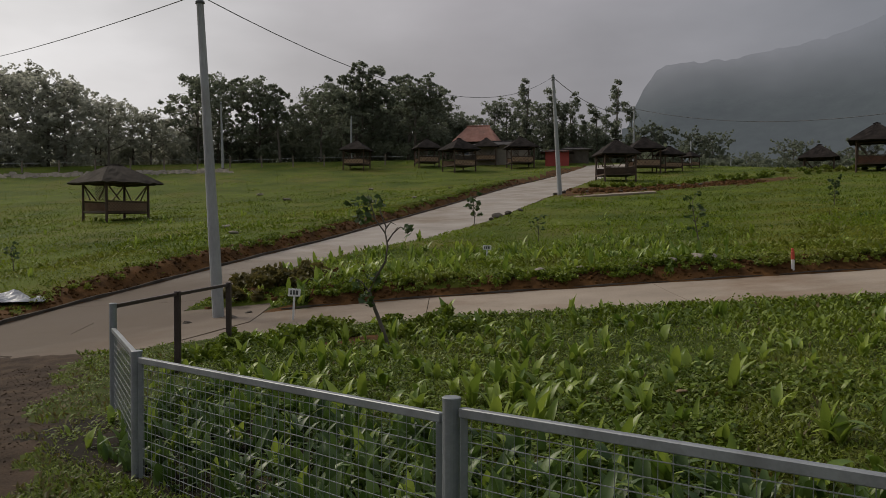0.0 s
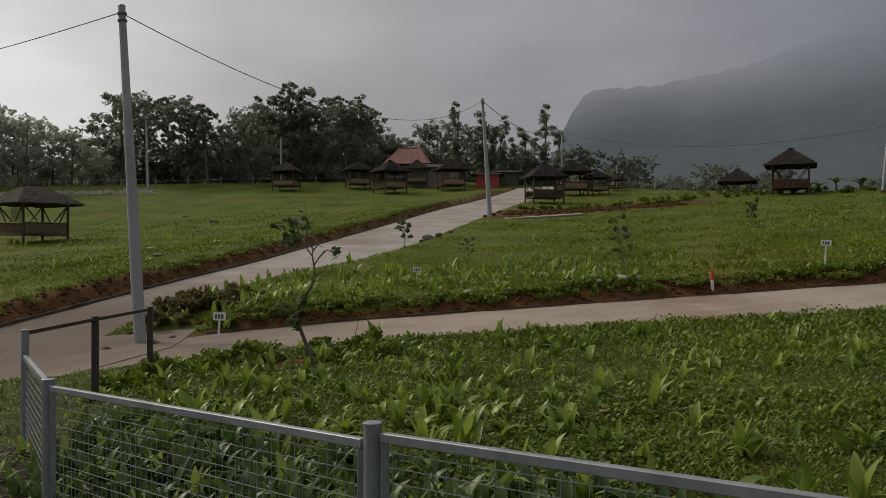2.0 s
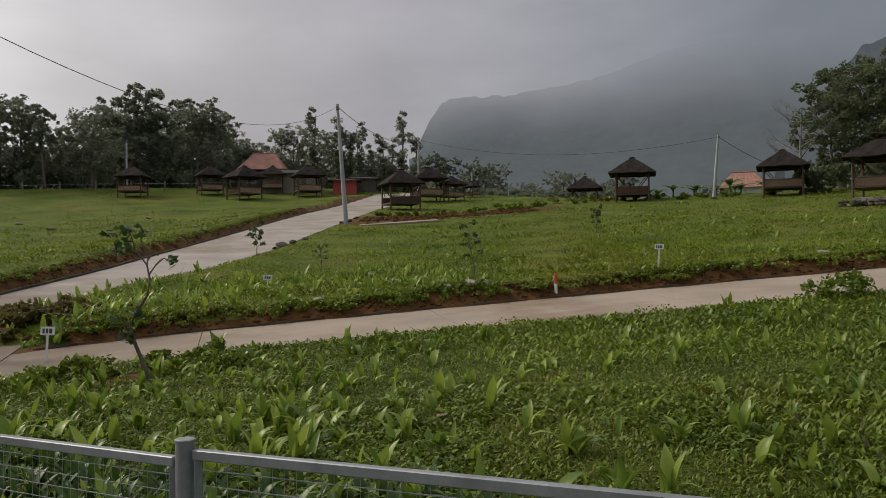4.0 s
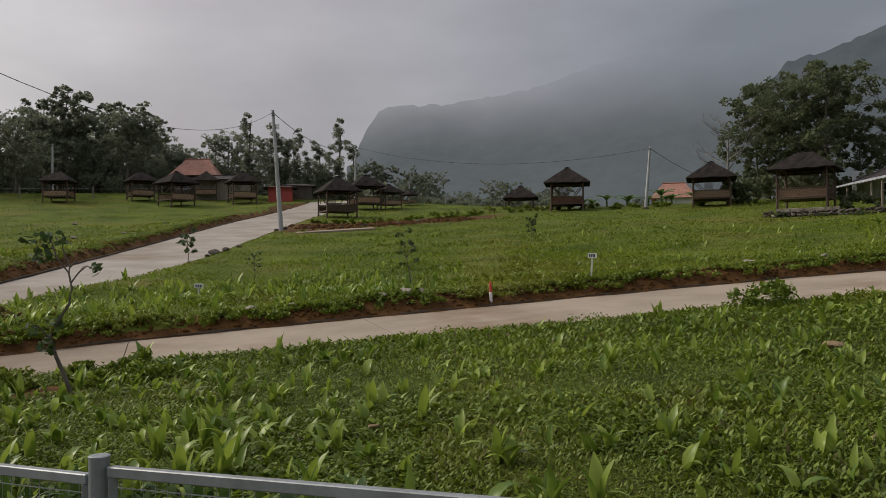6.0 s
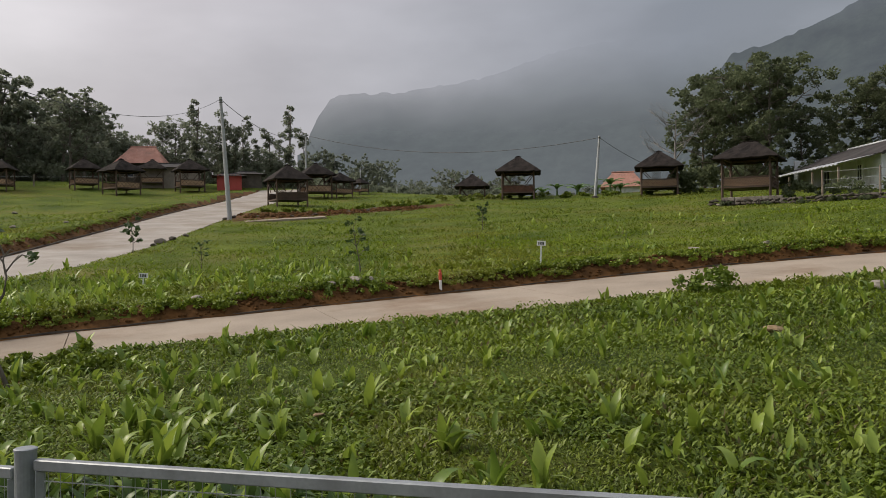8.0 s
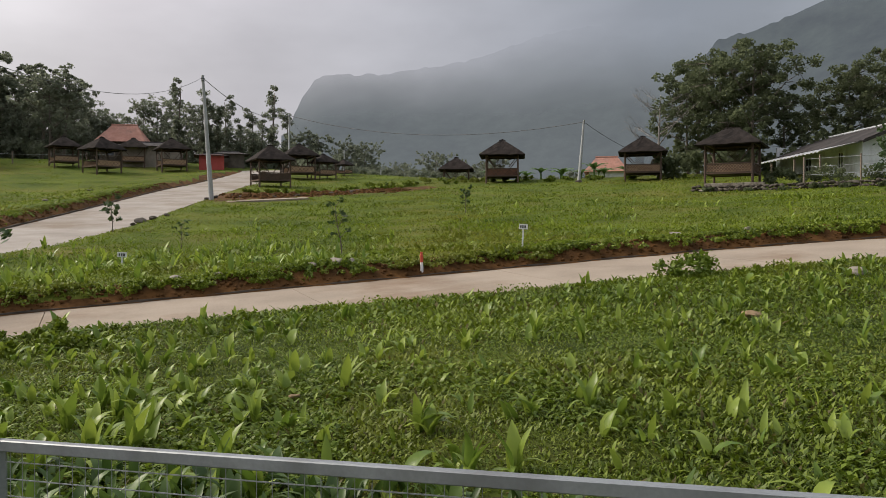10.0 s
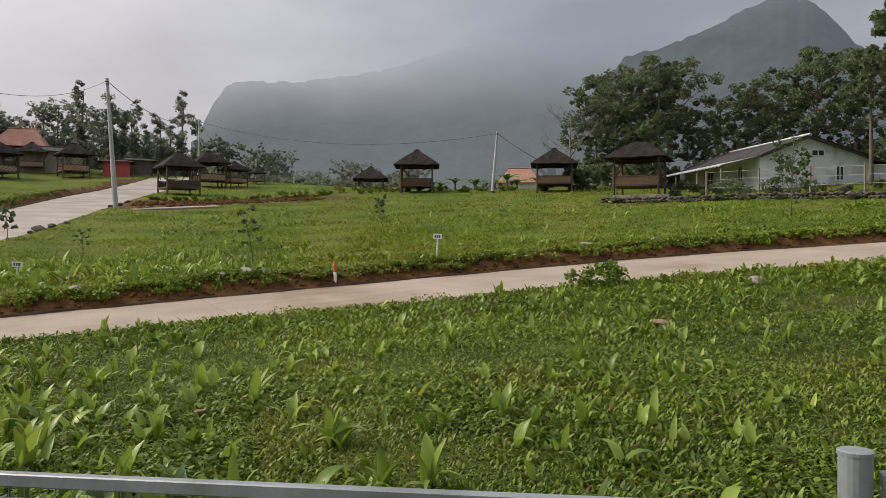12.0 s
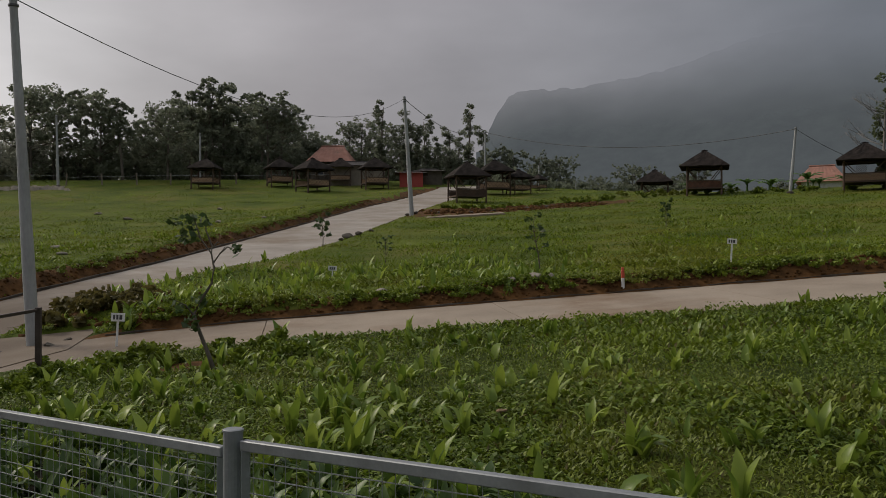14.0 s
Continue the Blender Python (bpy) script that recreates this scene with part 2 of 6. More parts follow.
M_WOOD = material("weathered_wood", (0.14, 0.11, 0.085), (0.30, 0.25, 0.20), 3, 0.85, 0.4, 25, stretch=(1, 1, 0.3))


# ---- shape helpers ----
def box(bm, c, s, m=None):
    """A box of size s centred on c, turned by m."""
    r = bmesh.ops.create_cube(bm, size=1.0, matrix=(m or Matrix()) @ Matrix.Translation(c) @ Matrix.Diagonal((*s, 1)))
    return r["verts"]


def tube(bm, pts, radii, n=8, cap=True):
    """A round bar through the points, tapering by radii."""
    rings, up = [], Vector((0.0123, 0.031, 1)).normalized()
    pts = [Vector(p) for p in pts]
    for i, p in enumerate(pts):
        d = (pts[min(i + 1, len(pts) - 1)] - pts[max(i - 1, 0)]).normalized()
        a = d.orthogonal().normalized() if abs(d.dot(up)) > 0.99 else d.cross(up).normalized()
        b = d.cross(a)
        r = radii[i] if hasattr(radii, "__len__") else radii
        rings.append([bm.verts.new(p + (a * math.cos(2 * math.pi * k / n) + b * math.sin(2 * math.pi * k / n)) * r) for k in range(n)])
    for q, w in zip(rings, rings[1:]):
        for k in range(n):
            bm.faces.new((q[k], q[(k + 1) % n], w[(k + 1) % n], w[k]))
    if cap:
        bm.faces.new(rings[0][::-1])
        bm.faces.new(rings[-1])


def beam(bm, p, q, w, h):
    """A squared bar from p to q."""
    p, q = Vector(p), Vector(q)
    d = q - p
    side = d.cross(Vector((0, 0, 1)))
    side = side.normalized() if side.length > 1e-5 else Vector((1, 0, 0))
    up = side.cross(d).normalized()
    vs = [bm.verts.new(e + side * (w / 2 * a) + up * (h / 2 * b)) for e in (p, q) for a, b in ((-1, -1), (1, -1), (1, 1), (-1, 1))]
    for f in ((3, 2, 1, 0), (4, 5, 6, 7), (0, 1, 5, 4), (1, 2, 6, 5), (2, 3, 7, 6), (3, 0, 4, 7)):
        bm.faces.new([vs[i] for i in f])


def mesh_of(bm, name, mat, smooth=False):
    bmesh.ops.recalc_face_normals(bm, faces=bm.faces[:])
    me = bpy.data.meshes.new(name)
    bm.to_mesh(me)
    bm.free()
    me.materials.append(mat)
    if smooth:
        me.shade_smooth()
    return me


def part(name, bm, mat, parent=None, label="", smooth=False, bevel=0.0):
    if bevel:
        bmesh.ops.bevel(bm, geom=bm.edges[:], offset=bevel, segments=1, affect="EDGES")
    ob = new(name, mesh_of(bm, name, mat, smooth))
    ob.parent = parent
    if label:
        ob["label"] = label
    return ob


def raw(name, verts, faces, mat, smooth=False):
    """One mesh from arrays of vertices and quads or triangles."""
    me = bpy.data.meshes.new(name)
    verts, faces = np.asarray(verts, dtype=np.float32), np.asarray(faces, dtype=np.int32)
    k = faces.shape[1]
    me.vertices.add(len(verts))
    me.vertices.foreach_set("co", verts.ravel())
    me.loops.add(faces.size)
    me.loops.foreach_set("vertex_index", faces.ravel())
    me.polygons.add(len(faces))
    me.polygons.foreach_set("loop_start", np.arange(0, faces.size, k, dtype=np.int32))
    me.update(calc_edges=True)
    me.materials.append(mat)
    if smooth:
        me.shade_smooth()
    return me


def empty(name, m=None):
    ob = new(name)
    ob.empty_display_size = 0.2
    if m is not None:
        ob.matrix_basis = m
    return ob


# ---- the lie of the land ----
def step(a, b, v):
    t = np.clip((v - a) / (b - a), 0, 1)
    return t * t * (3 - 2 * t)


def hill(x, y):
    """The hillside without its roads: it climbs ahead and to the right, and levels off far away."""
    x, y = np.asarray(x, float), np.asarray(y, float)
    r = np.hypot(x, y) + 1e-6
    az = np.arctan2(x, y)
    lim = 92 - 28 * step(0.0, 0.55, az)
    k = np.minimum(1.0, lim / r)
    k = np.where(y < -4, np.minimum(k, 25 / r), k)
    u, v = x * k, y * k
    z = -0.083 + 0.0731 * u + 0.0258 * v + 0.00067 * u * u - 0.00058 * u * v + 0.00086 * v * v
    z = z - 0.30 * np.exp(-((u + 6.8) ** 2 / 16 + (v - 11) ** 2 / 60)) - 0.12 * np.exp(-((u + 2.6) ** 2 / 4 + (v - 5.5) ** 2 / 3))
    z = z + 0.50 * np.exp(-((u + 14) ** 2 / 160 + (v - 34) ** 2 / 160))
    z = z + 0.35 * np.exp(-((u - 6) ** 2 / 120 + (v - 48) ** 2 / 200))
    z = z + 0.10 * np.exp(-((u - 4.5) ** 2 / 10 + (v - 5.5) ** 2 / 10))
    return z


# centre lines and half widths of the two roads
def curve(v, at_, values):
    """A gently rounded line through a few stations."""
    v = np.asarray(v, float)
    return sum(np.interp(v + o, at_, values) for o in (-2, -1, 0, 1, 2)) / 5


def side_mid(x):
    return curve(x, (-12, -4, 0, 5.5, 10, 14.5, 18, 24, 40), (13.5, 13.6, 13.55, 13.13, 12.7, 11.6, 9.86, 6.65, -4))


def side_half(x):
    return curve(x, (-4, 0, 5, 10, 14.5, 18), (1.18, 1.2, 1.55, 1.65, 2.0, 2.0))


def main_mid(y):
    return curve(y, (8, 16, 20, 24, 28, 34, 40, 46.7, 60, 66, 80), (-7.5, -6.8, -5.75, -4.18, -2.2, -0.5, 1.22, 3.32, 7.3, 9.8, 16))


def main_half(y):
    return curve(y, (8, 15, 20, 24, 28, 34, 40, 47, 60), (1.8, 1.7, 1.2, 1.48, 2.0, 2.25, 2.43, 2.55, 2.65))


def side_gap(x, y):
    """Metres beyond the side road's far edge, below nought on it."""
    return y - side_mid(x) - side_half(x), side_mid(x) - side_half(x) - y


def main_gap(x, y):
    return main_mid(y) - main_half(y) - x, x - main_mid(y) - main_half(y)


def mouth_gap(x, y):
    """Metres outside the concrete mouth where lane, road and gate path meet."""
    x, y = np.asarray(x, float), np.asarray(y, float)
    right_edge = -4.45 + 0.75 * np.clip(y - 12.3, 0, 1.5)
    return np.maximum(np.maximum(x - right_edge, 12.7 - 0.22 * (x + 7) - y), y - np.where(x < -7.4, 15.2, 15.8))


def land(x, y):
    """The ground, with banks of cut soil above the two roads and a slight dip where they lie."""
    x, y = np.asarray(x, float), np.asarray(y, float)
    z = hill(x, y)
    far, near = side_gap(x, y)
    on = step(-5.5, -2.5, x) * (1 - step(60, 80, x))
    z = z + on * 0.24 * step(0.02, 0.5, far) * (1 - step(1.2, 5.5, far)) * step(0.0, 0.7, mouth_gap(x, y))
    left, right = main_gap(x, y)
    on2 = step(8, 12, y) * (1 - step(72, 82, y))
    z = z + on2 * (0.32 * step(0.03, 0.6, left) * (1 - step(1.8, 7, left)) * step(15, 20, y) + 0.10 * step(0.05, 0.5, right) * (1 - step(1, 4, right)) * step(18, 24, y))
    dip = np.maximum(step(-4.6, -4.3, x) * step(0.1, -0.08, np.maximum(far, near)), (y > 12.5) * step(0.1, -0.08, np.maximum(left, right)))
    z = z - 0.09 * np.maximum(dip, step(0.1, -0.08, mouth_gap(x, y)))
    return z


def hash_noise(x, y, s, seed=0):
    """Smooth value noise on arrays."""
    x, y = np.asarray(x) / s + seed * 17.3, np.asarray(y) / s - seed * 9.1
    i, j = np.floor(x), np.floor(y)
    u, v = x - i, y - j
    u, v = u * u * (3 - 2 * u), v * v * (3 - 2 * v)
    h = lambda a, b: np.modf(np.abs(np.sin(a * 127.1 + b * 311.7 + 3.7) * 43758.5453))[0]
    return (h(i, j) * (1 - u) + h(i + 1, j) * u) * (1 - v) + (h(i, j + 1) * (1 - u) + h(i + 1, j + 1) * u) * v


def surface(x, y):
    """The ground with its small unevenness, level under the roads."""
    x, y = np.asarray(x, float), np.asarray(y, float)
    off = step(0.05, 0.6, np.maximum(*side_gap(x, y))) * step(0.05, 0.6, np.maximum(*main_gap(x, y))) * step(0.05, 0.5, mouth_gap(x, y))
    rough = (hash_noise(x, y, 0.5) - 0.5) * 0.03 + (hash_noise(x, y, 2.2) - 0.5) * 0.08
    return land(x, y) + off * rough * (1 - step(50, 60, np.hypot(x, y)))


def lift(x, y):
    return float(surface(x, y))


# ---- ground ----
def soil_kind(x, y):
    """1 where cut red soil shows, 2 on the gravel path, 0 on turf."""
    n = hash_noise(x, y, 0.35, 1) - 0.5
    far, near = side_gap(x, y)
    left, right = main_gap(x, y)
    bank = (far > -0.2) & (far < 0.42 + 0.25 * n + 0.35 * (hash_noise(x, y, 2.5, 4) - 0.4)) & (x > -2.5)
    bank |= (far > -0.3) & (far < 0.05) | (near > -0.3) & (near < 0.06)
    bank |= (left > -0.3) & (left < 0.6 + 0.5 * n + 0.5 * (hash_noise(x, y, 3, 5) - 0.4)) & (y > 14) & (y < 80)
    bank |= (right > -0.3) & (right < 0.15 + 0.3 * n) & (y > 17) & (y < 80)
    bank |= np.hypot((x + 3.6) / 1.6, (y - 18.2) / 1.9) < 0.75 + 0.9 * n
    t = np.clip((x - 7) / 13, 0, 1)
    bank |= (np.hypot(x - 7 - 13 * t, y - 47.2 - 6.4 * t) < (3.3 - 0.9 * t) * (0.9 + 0.7 * n)) & (right > 0.2)
    bank |= np.hypot((x - 19.4) / 1.5, (y - 14.2) / 0.6) < 0.8 + 0.7 * n
    bank |= np.hypot((x + 1.2) / 0.8, (y - 10.9) / 0.35) < 0.8 + 0.7 * n
    path = (x < -3.36 - 0.35 * (y - 6.2) + 0.7 * n) & (y < 14) & (y > -6)
    mown = (far > 0.3) & (x > -5) | (left > 0.3) & (y > 15)
    belt = 0.69 * (x - 0.1) + 0.724 * (y - 3.72)
    dug = (belt > -0.1) & (belt < 1.3 + 1.2 * n) & (x < 3.0) & (y < 8)
    return np.where(path, 2, np.where(bank, 1, np.where(dug, 4, np.where(mown, 3, 0))))


ang = np.concatenate([np.radians(np.linspace(-42, 78, 290)), np.radians(np.linspace(80, 316, 60))])
rad = np.concatenate([[0.02], np.geomspace(0.6, 95, 360), np.geomspace(99, 2600, 30)])
A, R = np.meshgrid(ang, rad)
gx, gy = R * np.sin(A), R * np.cos(A)
gz = surface(gx, gy)
na, nr = len(ang), len(rad)
idx = np.arange(na * nr).reshape(nr, na)
nxt = np.roll(idx, -1, axis=1)
quads = np.stack([idx[:-1], idx[1:], nxt[1:], nxt[:-1]], -1).reshape(-1, 4)
ground_mesh = raw("ground", np.stack([gx, gy, gz], -1).reshape(-1, 3), quads, None, True)
ground_mesh.materials.clear()
M_TURF = material("turf", (0.022, 0.036, 0.004), (0.065, 0.085, 0.010), 0.5, 0.95, 0.9, 22, stain=(0.085, 0.08, 0.02), stain_scale=0.22)
M_TURF_MOWN = material("mown_turf", (0.042, 0.066, 0.007), (0.11, 0.14, 0.017), 0.35, 0.95, 0.9, 26, stain=(0.125, 0.12, 0.026), stain_scale=0.2)
for m in (M_TURF, M_SOIL, M_GRAVEL, M_TURF_MOWN, M_SOIL_DARK):
    ground_mesh.materials.append(m)
mid_xy = np.stack([gx, gy], -1).reshape(-1, 2)[quads].mean(axis=1)
ground_mesh.polygons.foreach_set("material_index", soil_kind(mid_xy[:, 0], mid_xy[:, 1]).astype(np.int32))
ground = tagged(new("ground", ground_mesh), "grassy hillside with cut banks of red soil", "ground", kind="structure")


# ---- roads ----
def ribbon_slab(name, stations, side_of, parent, mat=M_CONCRETE, thick=0.09, top=0.012):
    """One cast slab along a road: side_of(s) gives its two edge points."""
    bm = bmesh.new()
    rows = []
    for s in stations:
        (ax, ay), (bx, by) = side_of(s)
        row = []
        for k in range(7):
            u = k / 6
            x, y = ax + (bx - ax) * u, ay + (by - ay) * u
            z = float(hill(x, y)) - 0.055 + top + 0.004 * math.sin(x * 3.1 + y * 2.3)
            row.append(bm.verts.new((x, y, z)))
        (x0, y0, z0), (x1, y1, z1) = row[0].co, row[-1].co
        rows.append([bm.verts.new((x0, y0, z0 - thick))] + row + [bm.verts.new((x1, y1, z1 - thick))])
    for p, q in zip(rows, rows[1:]):
        for k in range(len(p) - 1):
            bm.faces.new((p[k], p[k + 1], q[k + 1], q[k]))
    bm.faces.new(rows[0][::-1])
    bm.faces.new(rows[-1])
    return part(name, bm, mat, parent)


def road_edges_side(s):
    m, h = float(side_mid(s)), float(side_half(s))
    return (s, m - h), (s, m + h)


def road_edges_main(s):
    m, h = float(main_mid(s)), float(main_half(s))
    return (m + h, s), (m - h, s)


road = tagged(empty("road_side"), "pale concrete lane between grassy banks", "road", kind="structure")
for a in np.arange(-4.3, 34, 4.0):
    ribbon_slab("slab", np.linspace(a, a + 3.988, 9), road_edges_side, road)
road_main = tagged(empty("road_main"), "worn concrete road climbing the hillside", "road", kind="structure")
for a in np.arange(12.6, 76, 4.5):
    ribbon_slab("slab", np.linspace(a, a + 4.488, 9), road_edges_main, road_main, M_CONCRETE_GREY)
# the flared mouth where the lane meets the road, and the apron at the gate
def mouth_edges(s):
    return (-4.45 + 0.75 * min(max(s - 12.3, 0), 1.5), s), (-6.9 + 0.1 * (s - 11), s)


def branch_edges(s):
    return (s, 12.7 - 0.22 * (s + 7)), (s, 15.2 + 0.05 * (s + 7))


ribbon_slab("slab", np.linspace(12.3, 15.8, 8), mouth_edges, road, top=0.024)
ribbon_slab("slab", np.linspace(-16, -6.6, 9), branch_edges, road_main, top=0.018)


# a strip of cast concrete below the soil bank
def strip_edges(s):
    return (s, 43.3 + 0.3 * (s - 6.6)), (s, 44.1 + 0.3 * (s - 6.6))


pavement = tagged(empty("pavement"), "short pale concrete strip below a soil bank", "pavement", kind="structure")
ribbon_slab("slab", np.linspace(6.6, 11.2, 8), strip_edges, pavement, top=0.14, thick=0.2)


def edging(name, pts, w, h, label):
    bm = bmesh.new()
    rows = []
    for i, (x, y) in enumerate(pts):
        x2, y2 = pts[min(i + 1, len(pts) - 1)]
        x1, y1 = pts[max(i - 1, 0)]
        d = Vector((x2 - x1, y2 - y1)).normalized()
        nx, ny = -d.y * w / 2, d.x * w / 2
        z = float(hill(x, y)) - 0.05
        wob = 0.012 * math.sin(i * 1.7)
        rows.append([bm.verts.new((x + a * nx, y + a * ny, z + b + (wob if b > 0 else 0))) for a, b in ((-1, -0.1), (-1, h), (1, h), (1, -0.1))])
    for p, q in zip(rows, rows[1:]):
        for k in range(3):
            bm.faces.new((p[k], p[k + 1], q[k + 1], q[k]))
    bm.faces.new(rows[0][::-1])
    bm.faces.new(rows[-1])
    return tagged(part(name, bm, M_KERB), label, "road edging", kind="structure")


edging("trim_side_far", [(x, road_edges_side(x)[1][1] + 0.05) for x in np.arange(-3, 32, 0.5)], 0.04, 0.04, "dark narrow concrete edging along the lane's bank")
edging("trim_side_near", [(x, road_edges_side(x)[0][1] - 0.05) for x in np.arange(0, 32, 0.5)], 0.05, 0.035, "dark narrow concrete edging beside the lawn")
edging("trim_main_left", [(road_edges_main(y)[1][0] - 0.05, y) for y in np.arange(15, 74, 0.6)], 0.06, 0.07, "dark narrow concrete edging under the soil bank")
edging("trim_main_right", [(road_edges_main(y)[0][0] + 0.05, y) for y in np.arange(18, 74, 0.6)], 0.06, 0.05, "dark narrow concrete edging beside the road")


# ---- fence ----
def fence_post(x, y, top, r=0.042, mat=M_STEEL, label="round grey painted steel fence post with a flat cap", name="fence_post", square=False):
    z0 = lift(x, y) - 0.15
    post = tagged(empty(name, pose(x, y, z0)), label, "fence post", "posts of the fence")
    bm = bmesh.new()
    if square:
        box(bm, (0, 0, (top - z0) / 2), (r * 2, r * 2, top - z0))
        part("shaft", bm, mat, post, bevel=0.004)
    else:
        tube(bm, [(0, 0, 0), (0, 0, top - z0 - 0.012)], r, 20)
        part("shaft", bm, mat, post, smooth=False)
        bm = bmesh.new()
        tube(bm, [(0, 0, top - z0 - 0.012), (0, 0, top - z0 - 0.003), (0, 0, top - z0)], [r + 0.003, r + 0.003, r - 0.003], 20)
        part("cap", bm, mat, post)
    return post


def fence_panel(p, q, zp, zq, height=0.93):
    """A frame of square tube filled with welded wire, from p to q; zp, zq: the heights of its top rail."""
    p, q = Vector((*p, zp)), Vector((*q, zq))
    d = q - p
    u = d.normalized()
    p, q = p + u * 0.06, q - u * 0.06
    d = q - p
    panel = tagged(empty("mesh_fence", Matrix.Translation(p)), "grey steel fence section filled with welded wire mesh", "fence", "sections of the fence")
    down = Vector((0, 0, -height))
    for name, a, b in (("top_rail", Vector(), d), ("bottom_rail", down, d + down)):
        bm = bmesh.new()
        beam(bm, a - Vector((0, 0, 0.022)), b - Vector((0, 0, 0.022)), 0.04, 0.044)
        part(name, bm, M_STEEL, panel, bevel=0.004)
    for at_ in (0.018, d.length - 0.018):
        bm = bmesh.new()
        e = d.normalized() * at_
        beam(bm, e + down, e - Vector((0, 0, 0.044)), 0.036, 0.03)
        part("stile", bm, M_STEEL, panel, bevel=0.003)
    bm = bmesh.new()
    n = 14
    for k in range(1, n):
        o = down * (k / n)
        beam(bm, o + Vector((0, 0, -0.02)), d + o + Vector((0, 0, -0.02 + 0.004 * math.sin(k * 2.1))), 0.0038, 0.0038)
    cols = int(d.length / 0.062)
    for k in range(1, cols):
        o = d * (k / cols)
        beam(bm, o + down, o - Vector((0, 0, 0.03)), 0.0026, 0.0026)
    tagged(part("wire_mesh", bm, M_WIRE, panel, "thin galvanised welded wire"), kind="stuff")
    return panel


POSTS = [(-3.32, 8.2, 0.905), (-2.28, 6.12, 0.735), (0.1, 3.722, 0.882), (2.49, 1.473, 1.108), (4.9, -0.78, 1.33)]
for k, (x, y, top) in enumerate(POSTS):
    fence_post(x, y, top, 0.036 if k == 0 else 0.042)
fence_panel(POSTS[0][:2], POSTS[1][:2], 0.66, 0.715)
fence_panel(POSTS[1][:2], POSTS[2][:2], 0.69, 0.80)
fence_panel(POSTS[2][:2], POSTS[3][:2], 0.84, 0.955)
fence_panel(POSTS[3][:2], POSTS[4][:2], 1.05, 1.26)
for x, y, top in ((-3.21, 9.82, 0.905), (-3.05, 11.5, 0.905)):
    fence_post(x, y, top, 0.034, M_RAIL, "dark brown rusty square steel post in weeds", "rail_post", True)
rail = tagged(empty("hand_rail", pose(-3.32, 8.2, 0.87)), "dark brown rusty steel hand rail on posts", "hand rail")
for a, b in (((0.0, 0.03, 0.0), (0.10, 1.59, 0.0)), ((0.12, 1.65, 0.0), (0.26, 3.27, 0.0))):
    bm = bmesh.new()
    beam(bm, a, b, 0.04, 0.04)
    part("bar", bm, M_RAIL, rail, bevel=0.004)


# ---- bamboo pavilions ----
M_PLANK = material("reddish_planks", (0.10, 0.045, 0.03), (0.20, 0.095, 0.06), 3.0, 0.75, 0.3, 25)

def thatch(bm, half, z0, peak, ridge, rng, thick=0.06, rag=0.04):
    """A hipped thatch roof with a short ridge, sagging sides and a ragged eave."""
    eave = [(-half, -half), (half, -half), (half, half), (-half, half)]
    crown = [(-ridge, 0), (ridge, 0), (ridge, 0), (-ridge, 0)]
    n, k = 12, 7
    for s in range(4):
        e0, e1 = eave[s], eave[(s + 1) % 4]
        c0, c1 = crown[s], crown[(s + 1) % 4]
        grid = []
        for j in range(k + 1):
            v = j / k
            row = []
            for i in range(n + 1):
                u = i / n
                ex, ey = e0[0] + (e1[0] - e0[0]) * u, e0[1] + (e1[1] - e0[1]) * u
                cx, cy = c0[0] + (c1[0] - c0[0]) * u, c0[1] + (c1[1] - c0[1]) * u
                x, y = ex + (cx - ex) * v, ey + (cy - ey) * v
                z = z0 + (peak - z0) * v + 0.02 * math.sin(math.pi * v)
                if 0 < i < n:
                    z += rng.uniform(-1, 1) * 0.018
                if j == 0:
                    z -= rng.uniform(0, rag) if 0 < i < n else rag * 0.5
                row.append(bm.verts.new((x, y, z)))
            grid.append(row)
        under = [bm.verts.new((v.co.x * 0.97, v.co.y * 0.97, v.co.z - thick)) for v in grid[0]]
        tip0 = bm.verts.new((c0[0] * 0.9, 0, peak - thick * 1.5))
        tip1 = tip0 if c0 == c1 else bm.verts.new((c1[0] * 0.9, 0, peak - thick * 1.5))
        for j in range(k):
            for i in range(n):
                bm.faces.new((grid[j][i], grid[j][i + 1], grid[j + 1][i + 1], grid[j + 1][i]))
        for i in range(n):
            bm.faces.new((under[i], under[i + 1], grid[0][i + 1], grid[0][i]))
            t = tip0 if i < n // 2 else tip1
            bm.faces.new((under[i + 1], under[i], t))
        if tip0 is not tip1:
            bm.faces.new((under[n // 2], tip0, tip1))
    bmesh.ops.remove_doubles(bm, verts=bm.verts[:], dist=0.002)


def lattice(bm, a, b, z0, z1, pitch=0.13, w=0.02):
    """Crossed slats between two posts at a and b, from z0 to z1."""
    a, b = Vector(a), Vector(b)
    d = b - a
    L, h = d.length, z1 - z0
    u = d / L
    for sgn in (1, -1):
        for k in range(-int(h / pitch) - 1, int(L / pitch) + 2):
            s0, s1 = k * pitch, k * pitch + h
            t0, t1 = max(0, (0 - s0) / h), min(1, (L - s0) / h)
            if t1 - t0 < 0.08:
                continue
            q0, q1 = s0 + h * t0, s0 + h * t1
            za, zb = (z0 + h * t0, z0 + h * t1) if sgn > 0 else (z1 - h * t0, z1 - h * t1)
            beam(bm, (*(a + u * q0)[:2], za), (*(a + u * q1)[:2], zb), 0.012, w)


